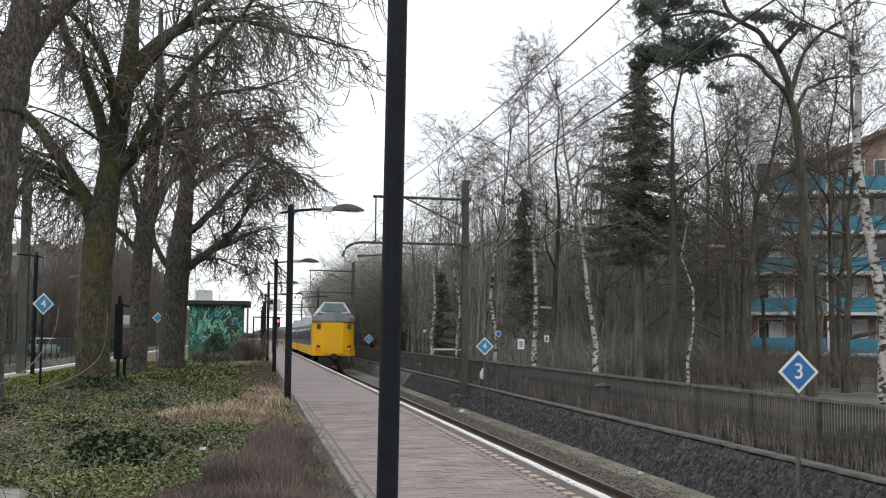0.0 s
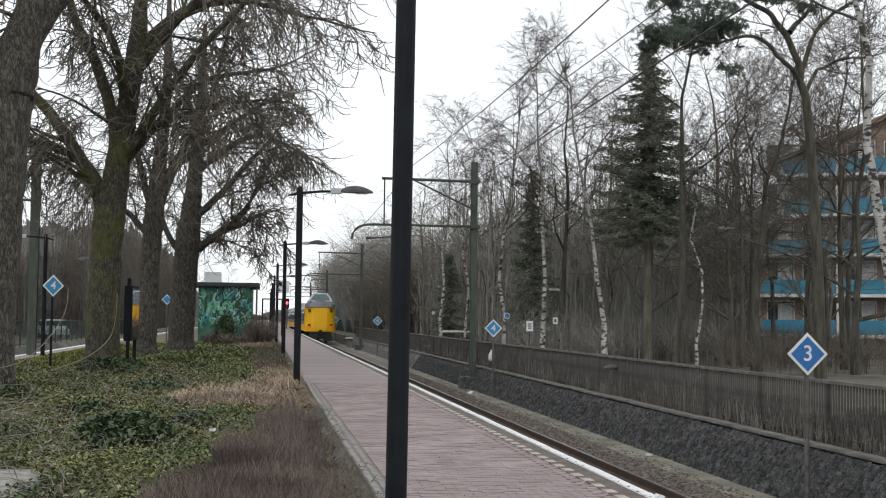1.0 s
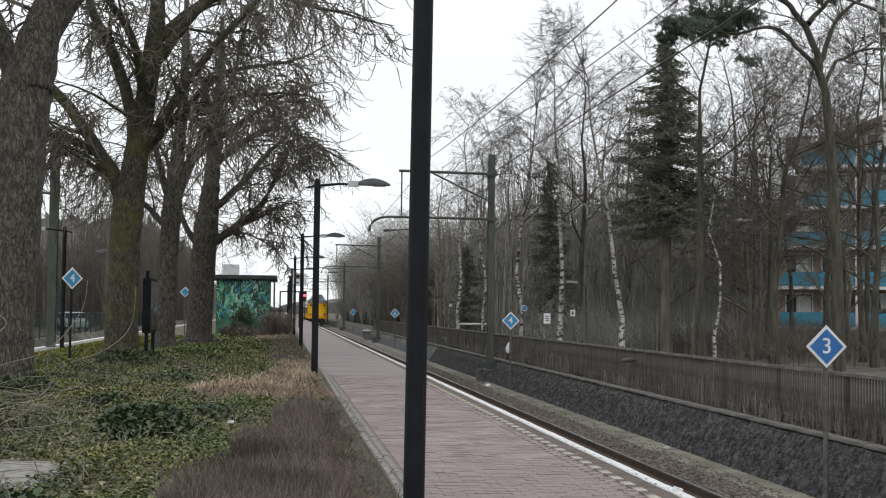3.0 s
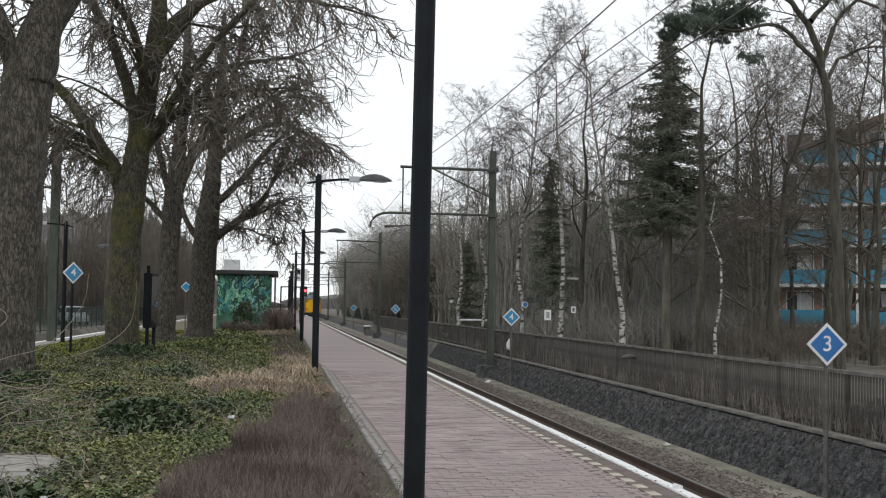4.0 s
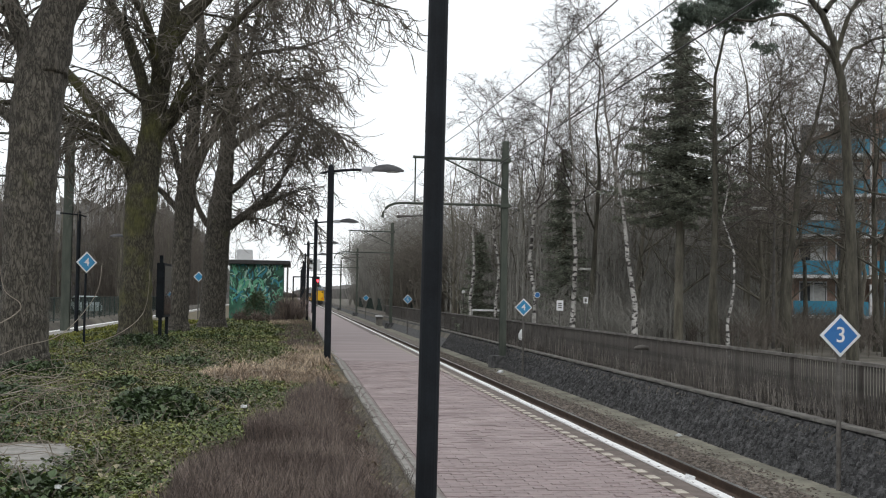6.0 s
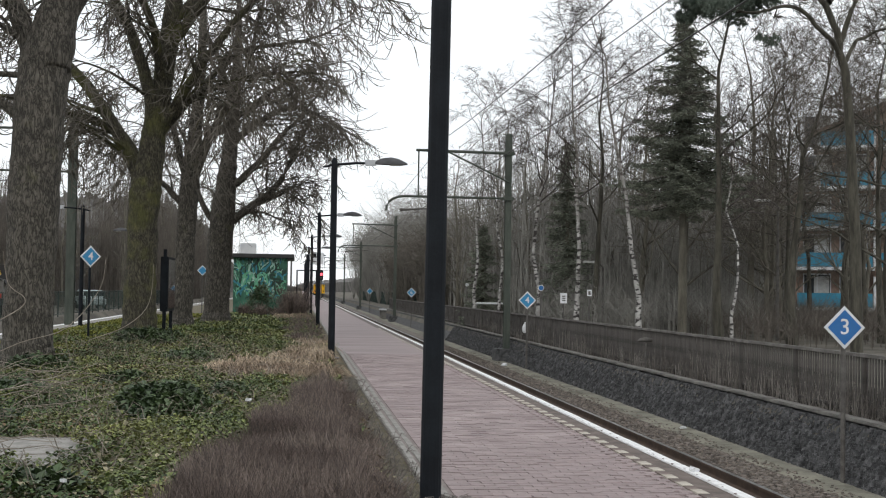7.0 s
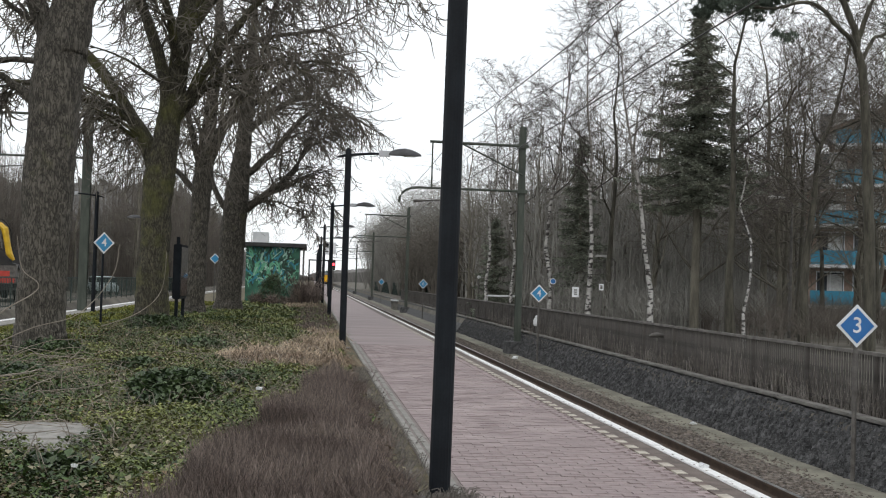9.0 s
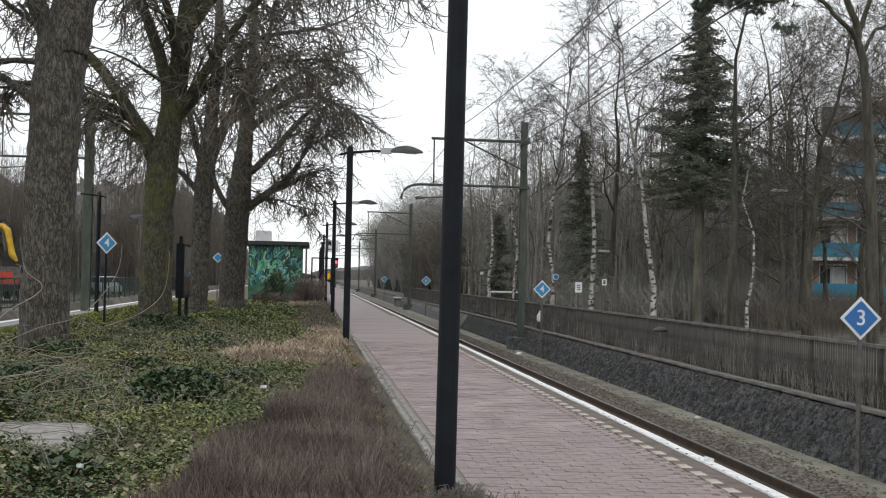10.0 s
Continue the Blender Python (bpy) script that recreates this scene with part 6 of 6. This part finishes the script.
def dead_twigs():
    """Thin dead stalks that stand and lie in the ground cover."""
    rng, g = random.Random(74), Geo()
    n = 0
    while n < 1300:
        y = 8 + 26 * rng.random() ** 1.4
        x = rng.uniform(-6.5, 0.7)
        if hedge_here(x, y) or on_slab(x, y) or noise.noise((x * 0.6, y * 0.3, 8)) < -0.1:
            continue
        n += 1
        a, ln, up = rng.random() * 6.283, rng.uniform(0.1, 0.35), rng.uniform(0.0, 0.22)
        z = mound(x, y) * 0.8
        g.tube([(x, y, z), (x + ln * 0.5 * math.cos(a), y + ln * 0.5 * math.sin(a), z + up), (x + ln * math.cos(a + 0.4), y + ln * math.sin(a + 0.4), z + up * rng.uniform(0.6, 1.5))], [0.005, 0.004, 0.002], 3, caps=False)
    solid("dead_stalks", g, M["vine"], "thin pale dead stalks in the ground cover", "dead stalks", "stuff")


dead_twigs()


def fence_marker(x, y):
    m = thing("low_marker", "rounded brown cap on a thin post before the fence", "marker", pose(x, y, -0.2))
    part("post", Geo().tube([(0, 0, -0.08), (0, 0, 0.62)], [0.02, 0.02], 8), M["galv"], m)
    part("cap", Geo().tube([(-0.19, 0, 0.66), (-0.14, 0, 0.68), (0, 0, 0.70), (0.14, 0, 0.68), (0.19, 0, 0.66)], [0.015, 0.045, 0.06, 0.045, 0.015], 10), M["galv"], m, "brown rounded cap", smooth=True)


fence_marker(8.16, 28.0)


def far_hedge():
    """Dark brown low twigs along the kerb beyond the dry grass."""
    rng, g = random.Random(75), Geo()
    for n in range(5200):
        y = 34.5 + 30 * rng.random() ** 1.2
        x = rng.uniform(-0.35 + 0.2 * math.sin(y * 0.7), 0.72)
        h, a, b = rng.uniform(0.08, 0.3), rng.uniform(-0.2, 0.2), rng.uniform(-0.2, 0.2)
        g.tube([(x, y, 0.0), (x + a * 0.5, y + b * 0.5, h * 0.55), (x + a, y + b, h)], [0.008, 0.007, 0.003], 3, caps=False)
    solid("far_hedge_stems", g, M["hedge_stem"], "low dark brown twigs along the kerb", "hedge", "stuff")


far_hedge()


def fence_weeds():
    """Thin dry stalks that stand along the foot of the bar fence."""
    rng, g = random.Random(76), Geo()
    for n in range(2600):
        y = 12 + 44 * rng.random() ** 1.5
        x, h = rng.uniform(8.2, 8.31) if rng.random() < 0.55 else rng.uniform(8.33, 8.7), rng.uniform(0.15, 0.75) * (0.6 + 0.5 * abs(noise.noise((y * 0.5, 0, 3))) * 2)
        lx, ly = rng.uniform(-0.04, 0.04), rng.uniform(-0.2, 0.2)
        g.tube([(x, y, -0.3), (x + lx * 0.4, y + ly * 0.4, -0.25 + h * 0.6), (x + lx, y + ly, -0.25 + h)], [0.006, 0.005, 0.002], 3, caps=False)
        for k in range(3):
            f, b, ln = rng.uniform(0.4, 1.0), rng.uniform(-1, 1), rng.uniform(0.06, 0.16)
            g.tube([(x + lx * f, y + ly * f, -0.25 + h * f), (x + lx * f + 0.2 * ln * b, y + ly * f + ln * b, -0.25 + h * f + ln * rng.uniform(0.1, 0.8))], [0.004, 0.002], 3, caps=False)
    solid("dry_weeds", g, M["dry_stalk"], "dry grey-brown weed stalks along the fence foot", "weeds", "stuff")


fence_weeds()


def fence_scrub():
    """Dark leafless scrub close behind the bar fence."""
    rng, g = random.Random(79), Geo()
    for n in range(5200):
        y = 12 + 50 * rng.random() ** 1.3
        x, h = rng.uniform(8.42, 9.1), rng.uniform(0.25, 0.78) * (0.75 + 0.5 * noise.noise((y * 0.35, 1, 3)))
        lx, ly = rng.uniform(-0.12, 0.12), rng.uniform(-0.3, 0.3)
        g.tube([(x, y, -0.28), (x + lx * 0.4, y + ly * 0.4, -0.22 + h * 0.6), (x + lx, y + ly, -0.22 + h)], [0.011, 0.009, 0.004], 3, caps=False)
        for k in range(2):
            f, b, ln = rng.uniform(0.3, 0.9), rng.uniform(-1, 1), rng.uniform(0.1, 0.3)
            g.tube([(x + lx * f, y + ly * f, -0.22 + h * f), (x + lx * f, y + ly * f + ln * b, -0.22 + h * f + ln * 0.5)], [0.007, 0.003], 3, caps=False)
    solid("fence_scrub", g, M["dark_bark"], "dark leafless scrub behind the bar fence", "scrub", "stuff")


fence_scrub()


def bare_shrubs():
    """Brown leafless shrubs round the hut and along the bed behind it."""
    rng, g = random.Random(78), Geo()
    for i in range(70):
        near = i < 34
        x, y, h = (rng.uniform(-3.0, 0.45), rng.uniform(64.0, 67.8), rng.uniform(0.5, 1.35)) if near else (rng.uniform(-1.2, 0.5), rng.uniform(68, 110), rng.uniform(0.6, 1.5))
        if near:
            h *= 0.7 if x < -0.9 else 1.7
        for k in range(26):
            a, s = rng.random() * 6.283, rng.uniform(0.1, 0.6)
            tx, ty, tz = x + h * s * math.cos(a), y + h * s * math.sin(a), h * rng.uniform(0.5, 1.0)
            mx, my, mz = x + (tx - x) * 0.4, y + (ty - y) * 0.4, tz * 0.6
            g.tube([(x, y, -0.06), (mx, my, mz), (tx, ty, tz)], [0.014, 0.011, 0.005], 3, caps=False)
            for w in range(3):
                b, ln = rng.random() * 6.283, rng.uniform(0.1, 0.3)
                g.tube([(mx, my, mz), (mx + ln * math.cos(b), my + ln * math.sin(b), mz + ln * rng.uniform(0, 1))], [0.009, 0.004], 3, caps=False)
    solid("bare_shrubs", g, M["hedge_stem"], "brown leafless shrubs round the hut", "shrubs", "stuff")


bare_shrubs()


# ---- platform paving ----
def paving():
    """Clay pavers laid across the platform, the nearest as single pieces, then the kerb, the edge strip and the white line."""
    rng = random.Random(91)
    pave = thing("platform_pavers", "red-brown clay pavers laid in rows across the platform", "paving", kind="structure")
    shapes = [Geo().box(-0.098, 0.098, -0.047, 0.047, -0.06, 0.0).mesh("brick", M["brick"], bevel=0.003)]
    x0, x1 = KERB_X + 0.21, EDGE_X - 0.40
    rest = Geo()
    made, row, y = 0, 0, -14.0
    while y < 30.0:
        x = x0 + (0.1 if row % 2 else 0.0) + 0.098
        if row % 2:
            rest.box(x0, x0 + 0.096, y - 0.047, y + 0.047, -0.06, rng.uniform(-0.003, 0.003))
        else:
            rest.box(x1 - 0.062, x1 + 0.034, y - 0.047, y + 0.047, -0.06, rng.uniform(-0.003, 0.003))
        while x < x1 - 0.062:
            dz = rng.uniform(-0.004, 0.004)
            if 8.6 < y and made < 290:
                ob = new("brick", shapes[0])
                ob.parent, ob.matrix_basis = pave, pose(x, y, dz, rng.uniform(-0.8, 0.8), rng.uniform(-0.8, 0.8), rng.uniform(-0.5, 0.5))
                made += 1
            else:
                rest.box(x - 0.098, x + 0.098, y - 0.047, y + 0.047, -0.06, dz)
            x += 0.2
        y += 0.1
        row += 1
    tagged(part("bricks", rest, M["brick_stuff"], pave), kind="stuff")
    kerb = thing("platform_kerb", "pale concrete kerb between the paving and the planting bed", "kerb", kind="structure")
    block = Geo().box(0.0, 0.07, 0.004, 0.996, -0.2, 0.02).mesh("kerb_stone", M["kerb"], bevel=0.01)
    strip = Geo().box(0.105, 0.172, 0.003, 0.497, -0.2, 0.0).mesh("gutter_stone", M["kerb"], bevel=0.006)
    for i in range(116):
        ob = new("kerb_stone", block)
        ob.parent, ob.location = kerb, (KERB_X + rng.uniform(-0.006, 0.006), -16 + i, rng.uniform(-0.006, 0.006))
    for i in range(150):
        ob = new("gutter_stone", strip)
        ob.parent, ob.location = kerb, (KERB_X + rng.uniform(-0.004, 0.004), -6 + 0.5 * i, rng.uniform(-0.004, 0.003))
    edge = thing("platform_edge_strip", "dark edge bricks with cream marker tiles and a white line", "platform edge", kind="structure")
    tile = Geo().box(-0.05, 0.05, -0.098, 0.098, -0.06, 0.004).mesh("marker_tile", M["cream"], bevel=0.003)
    dark = Geo().box(-0.05, 0.05, -0.098, 0.098, -0.06, 0.0).mesh("edge_brick", M["edge_dark"], bevel=0.003)
    for i in range(145):
        for k, me in ((0, tile), (1, dark)):
            ob = new(me.name, me)
            ob.parent, ob.location = edge, (3.265, -8.0 + 0.4 * i + 0.2 * k, rng.uniform(-0.003, 0.002))
    slab = Geo().box(-0.052, 0.052, 0.003, 0.997, -0.12, 0.012).mesh("white_edge_tile", M["white_line"], bevel=0.006)
    stud = Geo().box(-0.007, 0.007, 0.0, 0.045, 0.0, 0.0135).mesh("joint_mark", M["edge_dark"])
    for i in range(166):
        ob = new("white_edge_tile", slab)
        ob.parent, ob.location = edge, (3.538 + rng.uniform(-0.004, 0.004), -14.0 + i, rng.uniform(-0.002, 0.002))
        if 16 < i < 56:
            for k in range(3):
                st = new("joint_mark", stud)
                st.parent, st.location = edge, (3.507 + rng.uniform(-0.01, 0.01), -14.0 + i + 0.33 * k + 0.06, 0.0)
    part("edge_core", Geo().box(3.317, EDGE_X, -14, 152, -1.2, -0.004), M["edge_dark"], edge)
    part("white_line", Geo().box(3.486, 3.59, 152, Y1, -0.1, 0.012), M["white_line"], edge)


paving()


# ---- what moves ----
def motions():
    """The train runs away along the straight track at a steady speed."""
    walk(TRAIN, [(t, pose(TRACK_X, 79.0 + 32.0 * t, 0)) for t in (0.0, 2.5, 5.0, 7.5, 10.0)])


motions()
